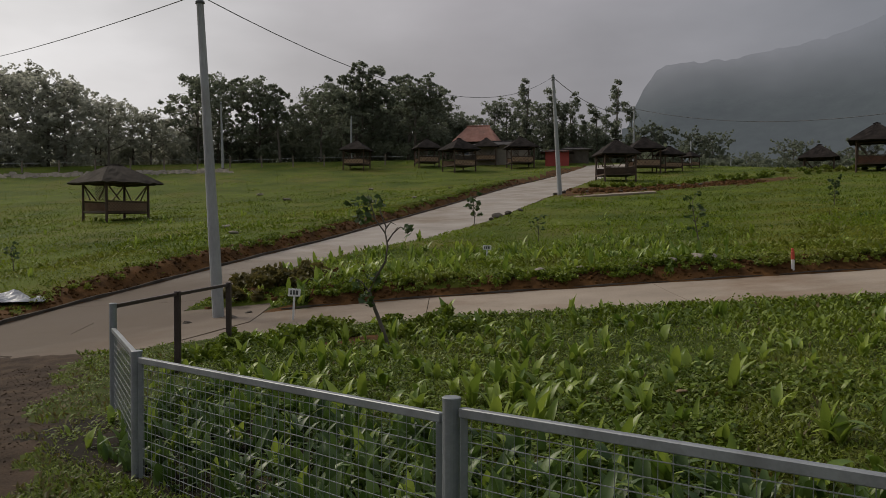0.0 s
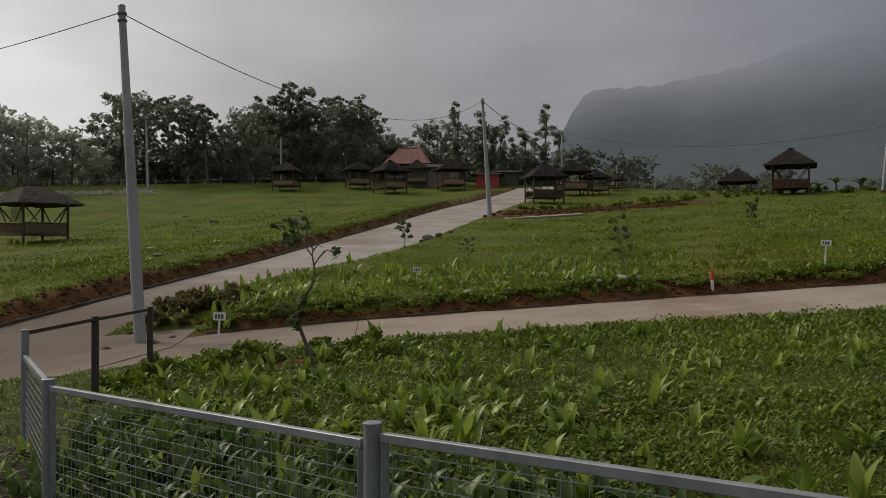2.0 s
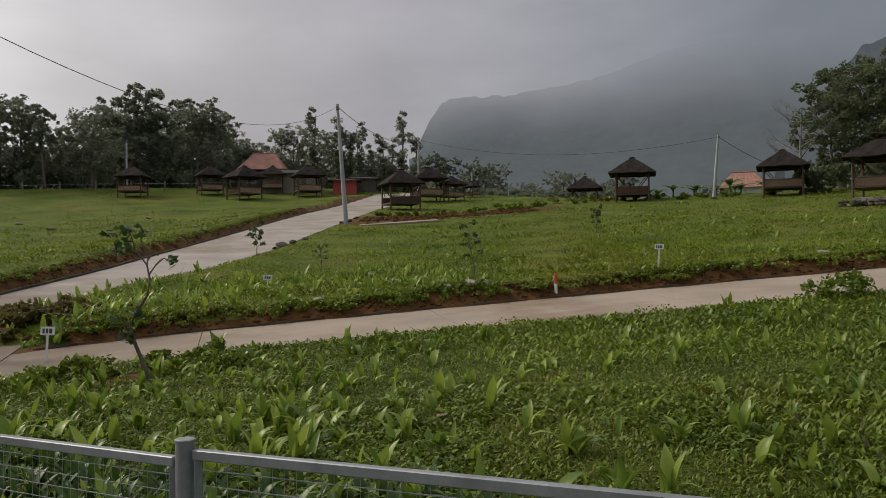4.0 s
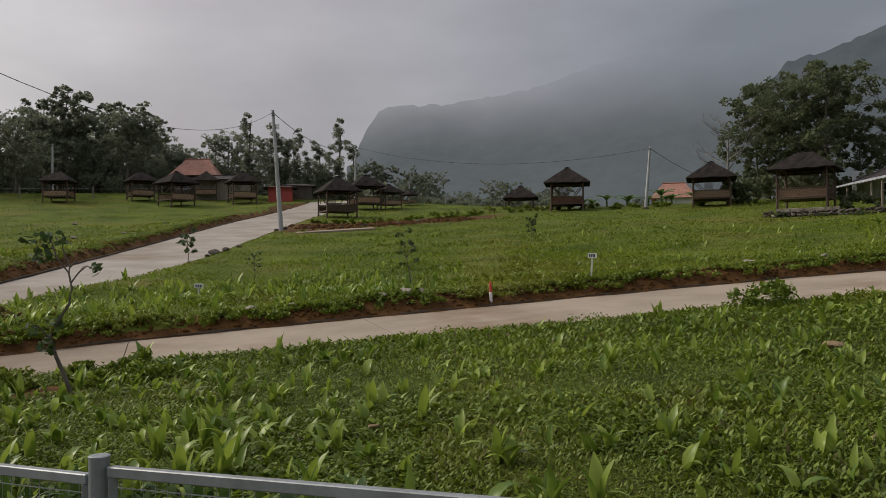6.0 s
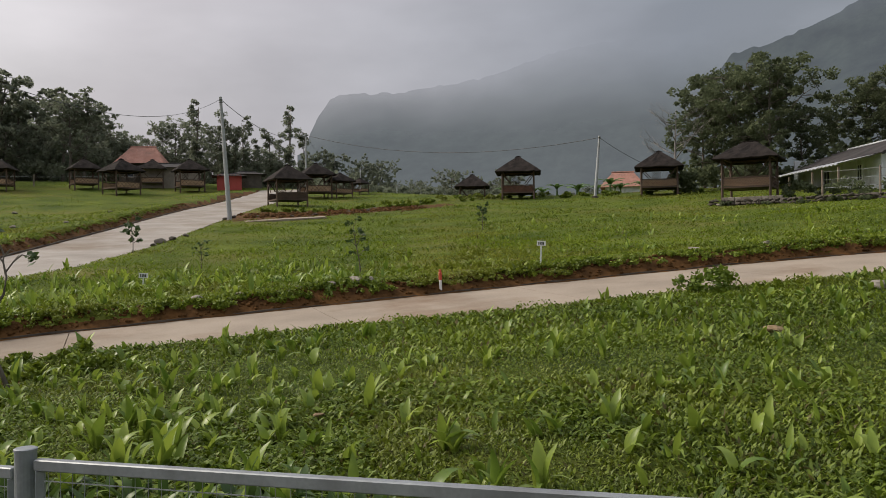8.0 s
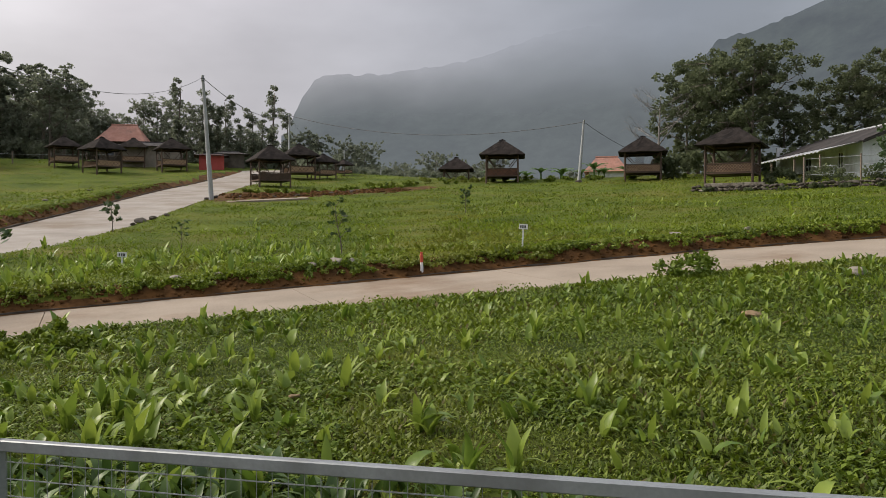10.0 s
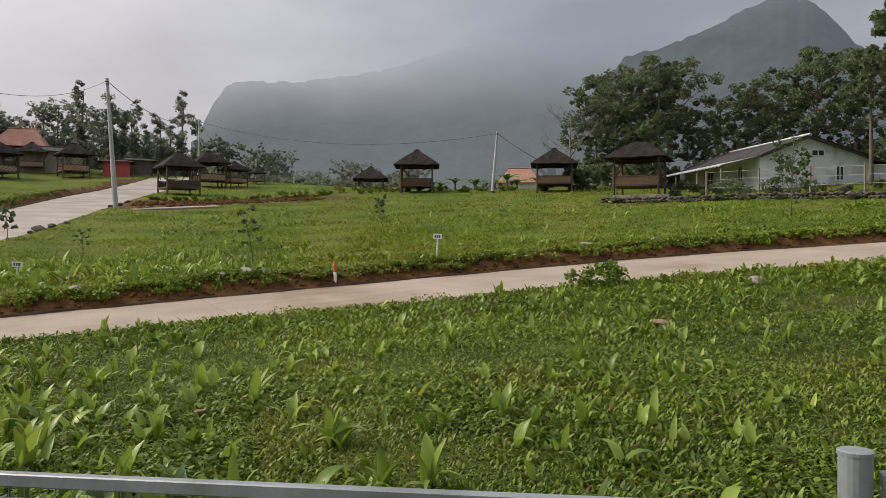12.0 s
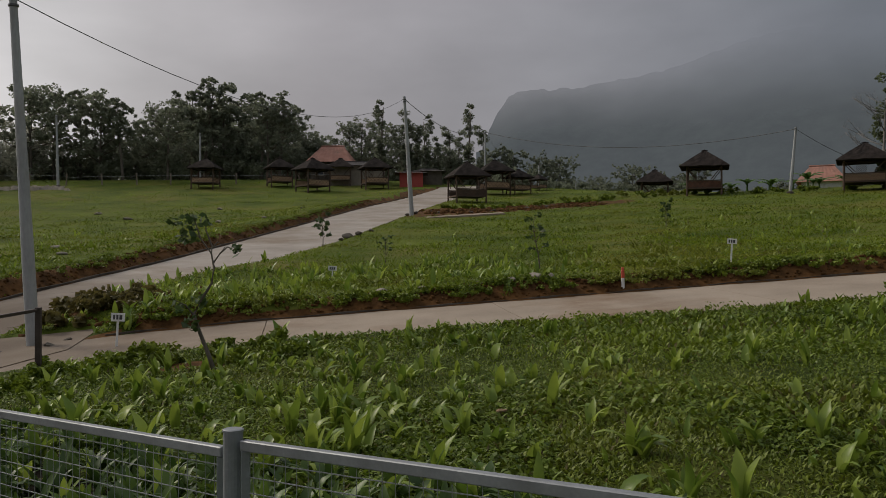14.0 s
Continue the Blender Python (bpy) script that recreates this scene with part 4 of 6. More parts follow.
def twin(t, mat):
    """The same tree with its leaves in another colour."""
    c = empty("tree")
    for o in t.children:
        k = new(o.name.split(".")[0], o.data.copy() if o.name.startswith("crown") else o.data)
        k.parent = c
        if o.name.startswith("crown"):
            k.data.materials[0] = mat
    return c


def set_leaf(t, mat):
    for o in t.children:
        if o.name.startswith("crown"):
            o.data.materials[0] = mat


def plant_trees(protos, spots, label, group):
    """First use of each prototype moves it; then copies. spots: x, y, z, scale, turn, prototype."""
    used = set()
    for x, y, z, s, a, k in spots:
        m = pose(x, y, z, 0, 0, a) @ Matrix.Diagonal((s, s, s, 1))
        if k in used:
            copy_thing(protos[k], m)
        else:
            used.add(k)
            tagged(protos[k], label[k], "tree", group)
            protos[k].matrix_basis = m
    for k, t in enumerate(protos):
        if k not in used:
            for o in (*t.children, t):
                bpy.data.objects.remove(o)


rng = np.random.default_rng(5)
woods = [make_tree(11, 11, 2.6, "tall", 3200, 0.30), make_tree(12, 9.5, 3.2, "round", 3800, 0.32), make_tree(13, 10.5, 2.2, "tall", 2800, 0.29), make_tree(14, 7, 2.6, "round", 2700, 0.32), make_tree(15, 12, 2.2, "tuft", 2900, 0.29), make_tree(16, 8, 3.0, "round", 3400, 0.32)]
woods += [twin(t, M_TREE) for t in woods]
# the first six wear the haze-paled leaf colour, their twins the plain one
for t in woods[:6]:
    set_leaf(t, M_TREE_HAZE)
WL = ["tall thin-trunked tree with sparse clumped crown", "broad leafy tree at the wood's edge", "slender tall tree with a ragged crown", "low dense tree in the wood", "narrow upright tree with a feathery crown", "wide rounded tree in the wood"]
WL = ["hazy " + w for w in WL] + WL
spots = []


def az_spot(deg, r, dz=0.0):
    x, y = r * math.sin(radians(deg)), r * math.cos(radians(deg))
    return x, y, float(land(x, y)) - 0.15 + dz


def tree_top(t):
    """The height of a tree's topmost leaf."""
    return max(v.co.z for o in t.children if o.name.startswith("crown") for v in o.data.vertices)


WOOD_TOPS = [tree_top(t) for t in woods]


def skyline(deg):
    """How steeply the eye looks up to the wood's outline at a bearing."""
    return float(np.interp(deg, (-36, -28.9, -27, -24.8, -22.5, -19.7, -18, -17, -15.4, -12.4, -11.3, -10, -7.8, -4.3, -1.4, 0, 2.3, 5, 6.8, 12), (0.17, 0.173, 0.180, 0.163, 0.150, 0.140, 0.140, 0.182, 0.180, 0.166, 0.148, 0.150, 0.188, 0.188, 0.164, 0.143, 0.152, 0.155, 0.140, 0.125)))


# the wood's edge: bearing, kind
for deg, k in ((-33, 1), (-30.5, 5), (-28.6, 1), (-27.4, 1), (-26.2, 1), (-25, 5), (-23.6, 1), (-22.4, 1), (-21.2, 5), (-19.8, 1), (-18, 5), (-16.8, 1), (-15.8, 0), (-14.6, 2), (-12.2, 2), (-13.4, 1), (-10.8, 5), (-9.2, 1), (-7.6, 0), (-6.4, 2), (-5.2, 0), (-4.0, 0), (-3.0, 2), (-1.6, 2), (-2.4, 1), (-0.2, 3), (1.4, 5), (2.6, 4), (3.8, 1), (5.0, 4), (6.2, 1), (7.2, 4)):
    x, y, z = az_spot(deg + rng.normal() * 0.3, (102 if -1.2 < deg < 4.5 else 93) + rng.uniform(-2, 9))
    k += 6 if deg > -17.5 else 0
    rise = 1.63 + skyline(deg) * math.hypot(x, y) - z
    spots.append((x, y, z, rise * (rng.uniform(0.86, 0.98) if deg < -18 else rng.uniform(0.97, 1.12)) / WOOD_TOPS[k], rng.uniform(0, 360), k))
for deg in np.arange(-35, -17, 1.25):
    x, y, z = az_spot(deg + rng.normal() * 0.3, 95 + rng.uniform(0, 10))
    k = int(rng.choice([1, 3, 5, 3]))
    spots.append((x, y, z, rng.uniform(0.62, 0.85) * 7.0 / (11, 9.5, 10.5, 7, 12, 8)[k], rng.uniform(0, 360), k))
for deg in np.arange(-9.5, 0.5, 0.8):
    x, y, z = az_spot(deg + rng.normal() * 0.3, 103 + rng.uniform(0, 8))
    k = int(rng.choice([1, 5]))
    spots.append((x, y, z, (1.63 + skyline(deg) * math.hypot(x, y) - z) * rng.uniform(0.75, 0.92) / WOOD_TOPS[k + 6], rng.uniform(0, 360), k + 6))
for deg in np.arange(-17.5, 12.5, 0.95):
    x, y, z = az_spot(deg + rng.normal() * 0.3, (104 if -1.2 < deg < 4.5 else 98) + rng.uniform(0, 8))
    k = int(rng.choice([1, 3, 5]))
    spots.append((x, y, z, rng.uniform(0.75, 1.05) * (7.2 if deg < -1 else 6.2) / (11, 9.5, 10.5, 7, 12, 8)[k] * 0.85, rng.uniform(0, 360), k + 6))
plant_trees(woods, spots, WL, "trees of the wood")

# upright trees by the end of the road
cols = [make_tree(21, 10, 1.55, "tuft", 3400, 0.26), make_tree(22, 10.5, 1.35, "tuft", 2900, 0.26), make_tree(23, 10, 1.8, "tuft", 3800, 0.26)]
for t in cols:
    set_leaf(t, M_TREE)
spots = []
COL_TOPS = [tree_top(t) for t in cols]
for deg, slope, k in ((5.1, 0.170, 1), (6.95, 0.160, 2), (7.6, 0.142, 0), (8.4, 0.163, 1), (9.2, 0.140, 2), (10.05, 0.170, 0), (10.6, 0.148, 2), (11.25, 0.177, 1), (12.3, 0.171, 0)):
    x, y, z = az_spot(deg, 94 + rng.uniform(-3, 3))
    spots.append((x, y, z, (1.63 + slope * math.hypot(x, y) - z) * 1.17 / COL_TOPS[k], rng.uniform(0, 360), k))
plant_trees(cols, spots, ["narrow upright dark tree with a tufted top", "slim tree with a wind-swept tuft", "narrow leafy tree beside the road's end"], "upright trees by the road's end")

# low growth beyond the crest, its mist put into the leaf colour
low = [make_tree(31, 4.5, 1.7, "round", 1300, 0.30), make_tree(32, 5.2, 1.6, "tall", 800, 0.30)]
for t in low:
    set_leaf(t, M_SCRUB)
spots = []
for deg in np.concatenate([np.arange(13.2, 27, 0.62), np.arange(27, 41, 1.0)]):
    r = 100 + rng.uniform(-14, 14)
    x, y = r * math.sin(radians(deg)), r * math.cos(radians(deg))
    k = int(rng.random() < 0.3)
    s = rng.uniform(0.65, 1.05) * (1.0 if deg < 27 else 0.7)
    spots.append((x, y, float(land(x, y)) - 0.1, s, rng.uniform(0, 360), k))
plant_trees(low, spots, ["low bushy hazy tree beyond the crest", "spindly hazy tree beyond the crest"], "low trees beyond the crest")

# large trees behind the white house
big = [make_tree(41, 13, 4.6, "round", 13000, 0.30), make_tree(42, 12, 3.8, "round", 11000, 0.29), make_tree(43, 13, 3.4, "tall", 5200, 0.31), make_tree(44, 10, 3.0, "round", 8000, 0.28)]
for t in big:
    set_leaf(t, M_TREE_RIGHT)
spots = []
for deg, r, hh, k in ((40.2, 68, 13.2, 2), (41.6, 64, 11.2, 0), (43.6, 62, 12.2, 1), (45.6, 66, 11.8, 0), (39.6, 66, 9.5, 3), (47.2, 70, 9.8, 3), (49.2, 66, 12.5, 1), (51.4, 64, 14.5, 0), (53.3, 62, 15.5, 1), (55.4, 62, 12.0, 3), (56.4, 52, 14.0, 2), (58.0, 46, 17.0, 2), (60, 52, 11, 1), (63, 55, 12, 0), (66, 60, 12, 1)):
    x, y, z = az_spot(deg, r)
    spots.append((x, y, z, hh * 0.74 / (13, 12, 13, 10)[k], rng.uniform(0, 360), k))
plant_trees(big, spots, ["large dense dark green tree behind the house", "full rounded dark green tree", "tall open-crowned tree above the others", "dark leafy tree near the house"], "large trees round the white house")
dead = make_tree(51, 6.6, 2.3, "round", 0, bare=True)
x, y, z = az_spot(37.7, 62)
dead.matrix_basis = pose(x, y, z, 0, 4, 40)
tagged(dead, "bare leafless grey tree beside the big trees", "tree")


# ---- mountains ----
def mountain(name, deg0, deg1, crest, dist, depth, seed, cols, fade0, fade1, label, haze_glow, forest):
    """A forested ridge: crest(deg) gives its slope angle over the eye; the flank comes forward as it falls."""
    na, nh = cols, 60
    d = np.linspace(deg0, deg1, na)
    top = np.array([crest(v) for v in d]) * dist
    V = []
    for j in range(nh + 1):
        u = j / nh
        r = dist - depth * (1 - u) ** 1.2
        ang_ = np.radians(d)
        rid = (hash_noise(d, d * 0 + u * 3.0, 1.3, seed) - 0.5) * 8 * math.sin(math.pi * u) + (hash_noise(d, d * 0 + u * 30, 0.35, seed + 3) - 0.5) * 1.2 * math.sin(math.pi * min(u, 0.97))
        z = -5 + (top * 1.0 + 5) * u + (hash_noise(d, d * 0, 0.4, seed + 5) - 0.5) * 5 * u ** 4
        V.append(np.stack([(r + rid) * np.sin(ang_), (r + rid) * np.cos(ang_), z], -1))
    V = np.concatenate(V)
    I = np.arange((nh + 1) * na).reshape(nh + 1, na)
    Q = np.stack([I[:-1, :-1], I[:-1, 1:], I[1:, 1:], I[1:, :-1]], -1).reshape(-1, 4)
    m = bpy.data.materials.new(name)
    m.use_nodes = True
    n, l = m.node_tree.nodes, m.node_tree.links
    p = n["Principled BSDF"]
    p.inputs["Roughness"].default_value = 1.0
    p.inputs["Specular IOR Level"].default_value = 0.0
    geo = n.new("ShaderNodeNewGeometry")
    no = n.new("ShaderNodeTexNoise")
    no.inputs["Scale"].default_value, no.inputs["Detail"].default_value, no.inputs["Roughness"].default_value = 0.03, 9, 0.7
    l.new(geo.outputs["Position"], no.inputs["Vector"])
    cr = n.new("ShaderNodeValToRGB")
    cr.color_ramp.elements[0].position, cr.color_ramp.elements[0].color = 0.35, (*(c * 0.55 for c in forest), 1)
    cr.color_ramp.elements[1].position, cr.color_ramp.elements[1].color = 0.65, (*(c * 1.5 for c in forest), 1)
    l.new(no.outputs["Fac"], cr.inputs[0])
    l.new(cr.outputs[0], p.inputs["Base Color"])
    # an even glow added over the whole flank stands in for distant haze
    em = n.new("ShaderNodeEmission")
    em.inputs["Color"].default_value = (*haze_glow, 1)
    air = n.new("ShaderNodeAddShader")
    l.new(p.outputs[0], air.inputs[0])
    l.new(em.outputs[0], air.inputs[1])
    tr = n.new("ShaderNodeBsdfTransparent")
    sep = n.new("ShaderNodeSeparateXYZ")
    l.new(geo.outputs["Position"], sep.inputs[0])
    wisp = n.new("ShaderNodeTexNoise")
    wisp.inputs["Scale"].default_value, wisp.inputs["Detail"].default_value = 0.006, 6
    l.new(geo.outputs["Position"], wisp.inputs["Vector"])
    hgt = n.new("ShaderNodeMath")
    hgt.operation = "MULTIPLY_ADD"
    hgt.inputs[1].default_value = 70.0
    l.new(wisp.outputs["Fac"], hgt.inputs[0])
    l.new(sep.outputs["Z"], hgt.inputs[2])
    fade = n.new("ShaderNodeMapRange")
    fade.interpolation_type = "SMOOTHSTEP"
    fade.inputs[1].default_value, fade.inputs[2].default_value = fade0 + 35, fade1 + 35
    l.new(hgt.outputs[0], fade.inputs[0])
    mx = n.new("ShaderNodeMixShader")
    l.new(fade.outputs[0], mx.inputs[0])
    l.new(air.outputs[0], mx.inputs[1])
    l.new(tr.outputs[0], mx.inputs[2])
    l.new(mx.outputs[0], n["Material Output"].inputs["Surface"])
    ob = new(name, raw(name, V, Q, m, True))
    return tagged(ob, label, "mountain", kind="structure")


def crest_far(v):
    return float(np.interp(v, (12.0, 12.5, 12.9, 13.4, 13.9, 14.4, 15.2, 17, 19, 24, 30, 40, 46, 60), (0.122, 0.149, 0.162, 0.177, 0.188, 0.195, 0.196, 0.196, 0.198, 0.212, 0.245, 0.265, 0.25, 0.23)))


def crest_near(v):
    return float(np.interp(v, (34, 36.5, 38.2, 41, 43.5, 46, 48.5, 50.2, 51.2, 53, 55.5, 60, 70, 80), (0.02, 0.09, 0.16, 0.226, 0.235, 0.25, 0.27, 0.283, 0.285, 0.272, 0.22, 0.17, 0.15, 0.12)))


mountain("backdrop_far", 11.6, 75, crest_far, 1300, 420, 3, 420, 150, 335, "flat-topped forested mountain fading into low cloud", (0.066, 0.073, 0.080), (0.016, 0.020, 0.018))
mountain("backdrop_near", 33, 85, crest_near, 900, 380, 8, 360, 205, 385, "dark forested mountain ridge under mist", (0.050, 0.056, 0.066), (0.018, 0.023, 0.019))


# ---- undergrowth at the edge of the wood ----
def thicket(name, label, spots, per, leaf, mat, seed, category="undergrowth"):
    """Many leaves round low centres (x, y, radius, height) that stand on the ground."""
    r = np.random.default_rng(seed)
    cs, ss = [], []
    for x, y, rad, h in spots:
        for _ in range(5):
            a, q = r.uniform(0, 6.28), rad * math.sqrt(r.random())
            cs.append((x + q * math.cos(a), y + q * math.sin(a), lift(x, y) + h * r.uniform(0.15, 0.8)))
            ss.append(max(rad, h) * r.uniform(0.25, 0.45))
    v, f = leaf_cloud(r, cs, ss, per, leaf)
    return tagged(new(name, raw(name, v, f, mat)), label, category, kind="stuff")


r = np.random.default_rng(77)
edge = []
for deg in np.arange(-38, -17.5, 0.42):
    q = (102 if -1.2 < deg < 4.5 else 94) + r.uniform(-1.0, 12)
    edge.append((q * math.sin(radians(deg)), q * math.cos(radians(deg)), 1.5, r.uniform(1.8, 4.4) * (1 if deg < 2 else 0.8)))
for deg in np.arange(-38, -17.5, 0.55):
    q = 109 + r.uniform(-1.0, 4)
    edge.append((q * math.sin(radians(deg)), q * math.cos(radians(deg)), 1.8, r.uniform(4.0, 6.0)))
thicket("undergrowth", "dense undergrowth below the wood, leaves paled for haze", edge, 64, 0.40, M_TREE_HAZE, 78)
edge = []
for deg in np.arange(-17.5, 13.5, 0.42):
    q = (102 if -1.2 < deg < 4.5 else 95) + r.uniform(-1.0, 12)
    edge.append((q * math.sin(radians(deg)), q * math.cos(radians(deg)), 1.5, r.uniform(1.8, 4.4) * (1 if deg < 2 else 0.8)))
for deg in np.arange(-17.5, 12.5, 0.5):
    q = 109 + r.uniform(-1.0, 4)
    edge.append((q * math.sin(radians(deg)), q * math.cos(radians(deg)), 1.8, r.uniform(4.5, 6.5) * (1 if deg < 2 else 0.85)))
thicket("undergrowth", "dark undergrowth below the tall trees", edge, 64, 0.38, M_TREE, 178)
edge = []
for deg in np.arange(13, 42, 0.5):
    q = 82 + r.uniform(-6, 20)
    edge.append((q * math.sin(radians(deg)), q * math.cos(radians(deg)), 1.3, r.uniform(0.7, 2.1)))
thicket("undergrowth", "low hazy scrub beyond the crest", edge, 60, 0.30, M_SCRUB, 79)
edge = []
for deg in np.arange(38.5, 68, 0.8):
    q = 58 + r.uniform(0, 10)
    edge.append((q * math.sin(radians(deg)), q * math.cos(radians(deg)), 1.4, r.uniform(1.2, 3.2)))
thicket("undergrowth", "dark shrubs below the large trees", edge, 90, 0.34, M_TREE_RIGHT, 80)
edge = [(27 + 0.9 * k + r.normal() * 0.5, 58 - 0.95 * k + r.normal() * 0.5, 0.5, r.uniform(0.25, 0.6)) for k in range(14)]
edge += [(9 + 1.1 * k, 50.5 + 0.5 * k + r.normal() * 0.6, 0.5, r.uniform(0.1, 0.3)) for k in range(13)]
edge += [(19 + 1.1 * k, 57 + r.normal() * 0.8, 0.6, r.uniform(0.25, 0.5)) for k in range(9)]
thicket("weeds", "rough weeds along the crest of the lawn", edge, 60, 0.16, M_GRASS, 81, "weeds")
edge = [(33.4 + 0.3 * k, 34 - 1.25 * k + r.normal() * 0.4, 0.7, r.uniform(0.4, 1.1)) for k in range(16)]
edge += [(x - 0.3 + r.normal() * 0.1, y - 0.2, 0.3, r.uniform(0.1, 0.35)) for x, y in ((29.4, 33.9), (30.5, 32.0), (31.5, 30.7), (32.2, 29.6), (33.0, 28.4), (33.5, 26.8), (33.8, 25.0), (34.0, 23.4), (34.2, 21.6), (34.3, 19.5), (34.4, 17.5))]
thicket("weeds", "dark shrubs and weeds along the stone wall", edge, 60, 0.17, M_TREE_RIGHT, 87, "weeds")
edge = [(-2.6 + 0.22 * k + r.normal() * 0.15, 11.2 + r.normal() * 0.35, 0.22, r.uniform(0.15, 0.34)) for k in range(14)]
edge += [(-2.9 + r.normal() * 0.25, 10.6 + r.normal() * 0.7, 0.2, r.uniform(0.12, 0.3)) for k in range(10)]
thicket("weeds", "dark leafy weeds by the rail and the sapling", edge, 50, 0.07, M_GRASS, 82, "weeds")
edge = [(-3.6 + r.normal() * 0.6, 17.6 + r.normal() * 1.0, 0.3, r.uniform(0.15, 0.45)) for k in range(26)]
thicket("weeds", "brown and green weeds on the soil mound beside the pole", edge, 40, 0.13, M_GRASS_DRY, 83, "weeds")
edge = [(9.15 + r.normal() * 0.3, 10.8 + r.normal() * 0.12, 0.25, r.uniform(0.2, 0.48)) for k in range(5)]
thicket("bush", "leafy green bush at the edge of the lane", edge, 34, 0.075, M_CREEPER, 84, "bush")
edge = []
for k in range(46):
    x = r.uniform(1, 24)
    edge.append((x, float(side_mid(x) - side_half(x)) - r.uniform(0.12, 0.5), 0.3, r.uniform(0.03, 0.11)))
thicket("weeds", "short weeds along the lane's edge", edge, 18, 0.045, M_GRASS, 85, "weeds")
edge = []
for k in range(330):
    x = r.uniform(-3, 26)
    edge.append((x, float(side_mid(x) + side_half(x)) + r.uniform(0.22, 0.6), 0.2, r.uniform(0.02, 0.12)))
for k in range(130):
    y = r.uniform(16, 60)
    edge.append((float(main_mid(y) - main_half(y)) - r.uniform(0.4, 0.9), y, 0.25, r.uniform(0.03, 0.14)))
thicket("weeds", "weeds overhanging the cut banks", edge, 26, 0.055, M_GRASS, 86, "weeds")


# ---- grass ----
def free_turf(x, y):
    far, near = side_gap(x, y)
    left, right = main_gap(x, y)
    ok = (np.maximum(far, near) > 0.12) | (x < -4.3)
    ok &= (np.maximum(left, right) > 0.12) | (y < 12.4)
    ok &= mouth_gap(x, y) > 0.1
    kind_ = soil_kind(x, y)
    ok &= (kind_ == 0) | (kind_ > 2) | ((hash_noise(x, y, 0.2, 9) > 0.82) & (kind_ == 1))
    return ok


def blades(name, label, n, r0, r1, seed, size, mat, width=0.22, region=None, cat="grass", lean_lo=0.2, lean_hi=1.15, rise=0.0):
    g = np.random.default_rng(seed)
    rr = r0 * (r1 / r0) ** g.random(n)
    aa = np.radians(g.uniform(-41, 66, n))
    x, y = rr * np.sin(aa), rr * np.cos(aa)
    ok = free_turf(x, y)
    if region is not None:
        ok &= region(x, y)
    x, y, rr = x[ok], y[ok], rr[ok]
    n = len(x)
    z = surface(x, y)
    tall = 0.62 + 0.75 * hash_noise(x, y, 1.3, 3) * (0.5 + hash_noise(x, y, 5.0, 6))
    grow = np.clip(rr / 9.0, 1.0, 6.0) ** 0.3
    h = size * tall * grow * g.uniform(0.5, 1.3, n)
    az = g.uniform(0, 6.283, n)
    lean = g.uniform(lean_lo, lean_hi, n)
    d = np.stack([np.cos(az) * np.sin(lean), np.sin(az) * np.sin(lean), np.cos(lean)], -1)
    s = np.stack([-np.sin(az), np.cos(az), np.zeros(n)], -1)
    base = np.stack([x, y, z - 0.012 + rise * g.random(n)], -1)
    w = (h * width * g.uniform(0.7, 1.3, n))[:, None]
    tip = base + d * h[:, None] + np.stack([np.cos(az), np.sin(az), -0.8 * np.ones(n)], -1) * (h * 0.22)[:, None]
    mid_ = base + d * (h * 0.55)[:, None]
    v = np.stack([base, mid_ + s * w, tip, mid_ - s * w], 1).reshape(-1, 3)
    return tagged(new(name, raw(name, v, np.arange(len(v)).reshape(-1, 4), mat)), label, cat, kind="stuff")


def beyond_fence(x, y, gap=0.1):
    return (x - 0.1) * 0.69 + (y - 3.72) * 0.724 > gap


def thinned(x, y):
    """Less grass under the tall leaves along the fence."""
    near = beyond_fence(x, y, 0.0) & ~beyond_fence(x, y, 1.9) & (x < 2.6)
    return ~near | (hash_noise(x, y, 0.03, 21) > 0.72)


blades("lawn_grass", "short green grass on the lawn", 280000, 3.4, 17, 101, 0.075, M_GRASS, 0.12, thinned)
blades("ground_cover", "creeping small-leaved ground cover on the lawn", 140000, 3.4, 13.5, 106, 0.042, M_CREEPER, 0.36, lambda x, y: (hash_noise(x, y, 0.9, 14) > 0.42) & beyond_fence(x, y, 0.05), "ground cover", 0.5, 1.5, 0.06)
blades("lawn_grass", "short trodden grass on the near side of the fence", 26000, 0.8, 4.2, 105, 0.05, M_GRASS, 0.17)
blades("lawn_grass", "short green grass on the upper slope", 270000, 13, 92, 102, 0.068, M_GRASS_HIGH, 0.17)
blades("grass_tufts", "taller tufts of grass scattered over the slope", 90000, 14, 60, 107, 0.12, M_GRASS, 0.14, lambda x, y: hash_noise(x, y, 0.9, 15) * (0.5 + hash_noise(x, y, 5.0, 16)) > 0.62)
blades("dry_grass", "yellowing grass beside the gravel path", 26000, 4.5, 12, 103, 0.11, M_GRASS_DRY, 0.1, lambda x, y: (x < -2.6) & ~beyond_fence(x, y, 0) | (x < -3.4))
blades("dry_grass", "scattered dry grass on the lawn", 22000, 3, 70, 104, 0.08, M_GRASS_DRY, 0.12)


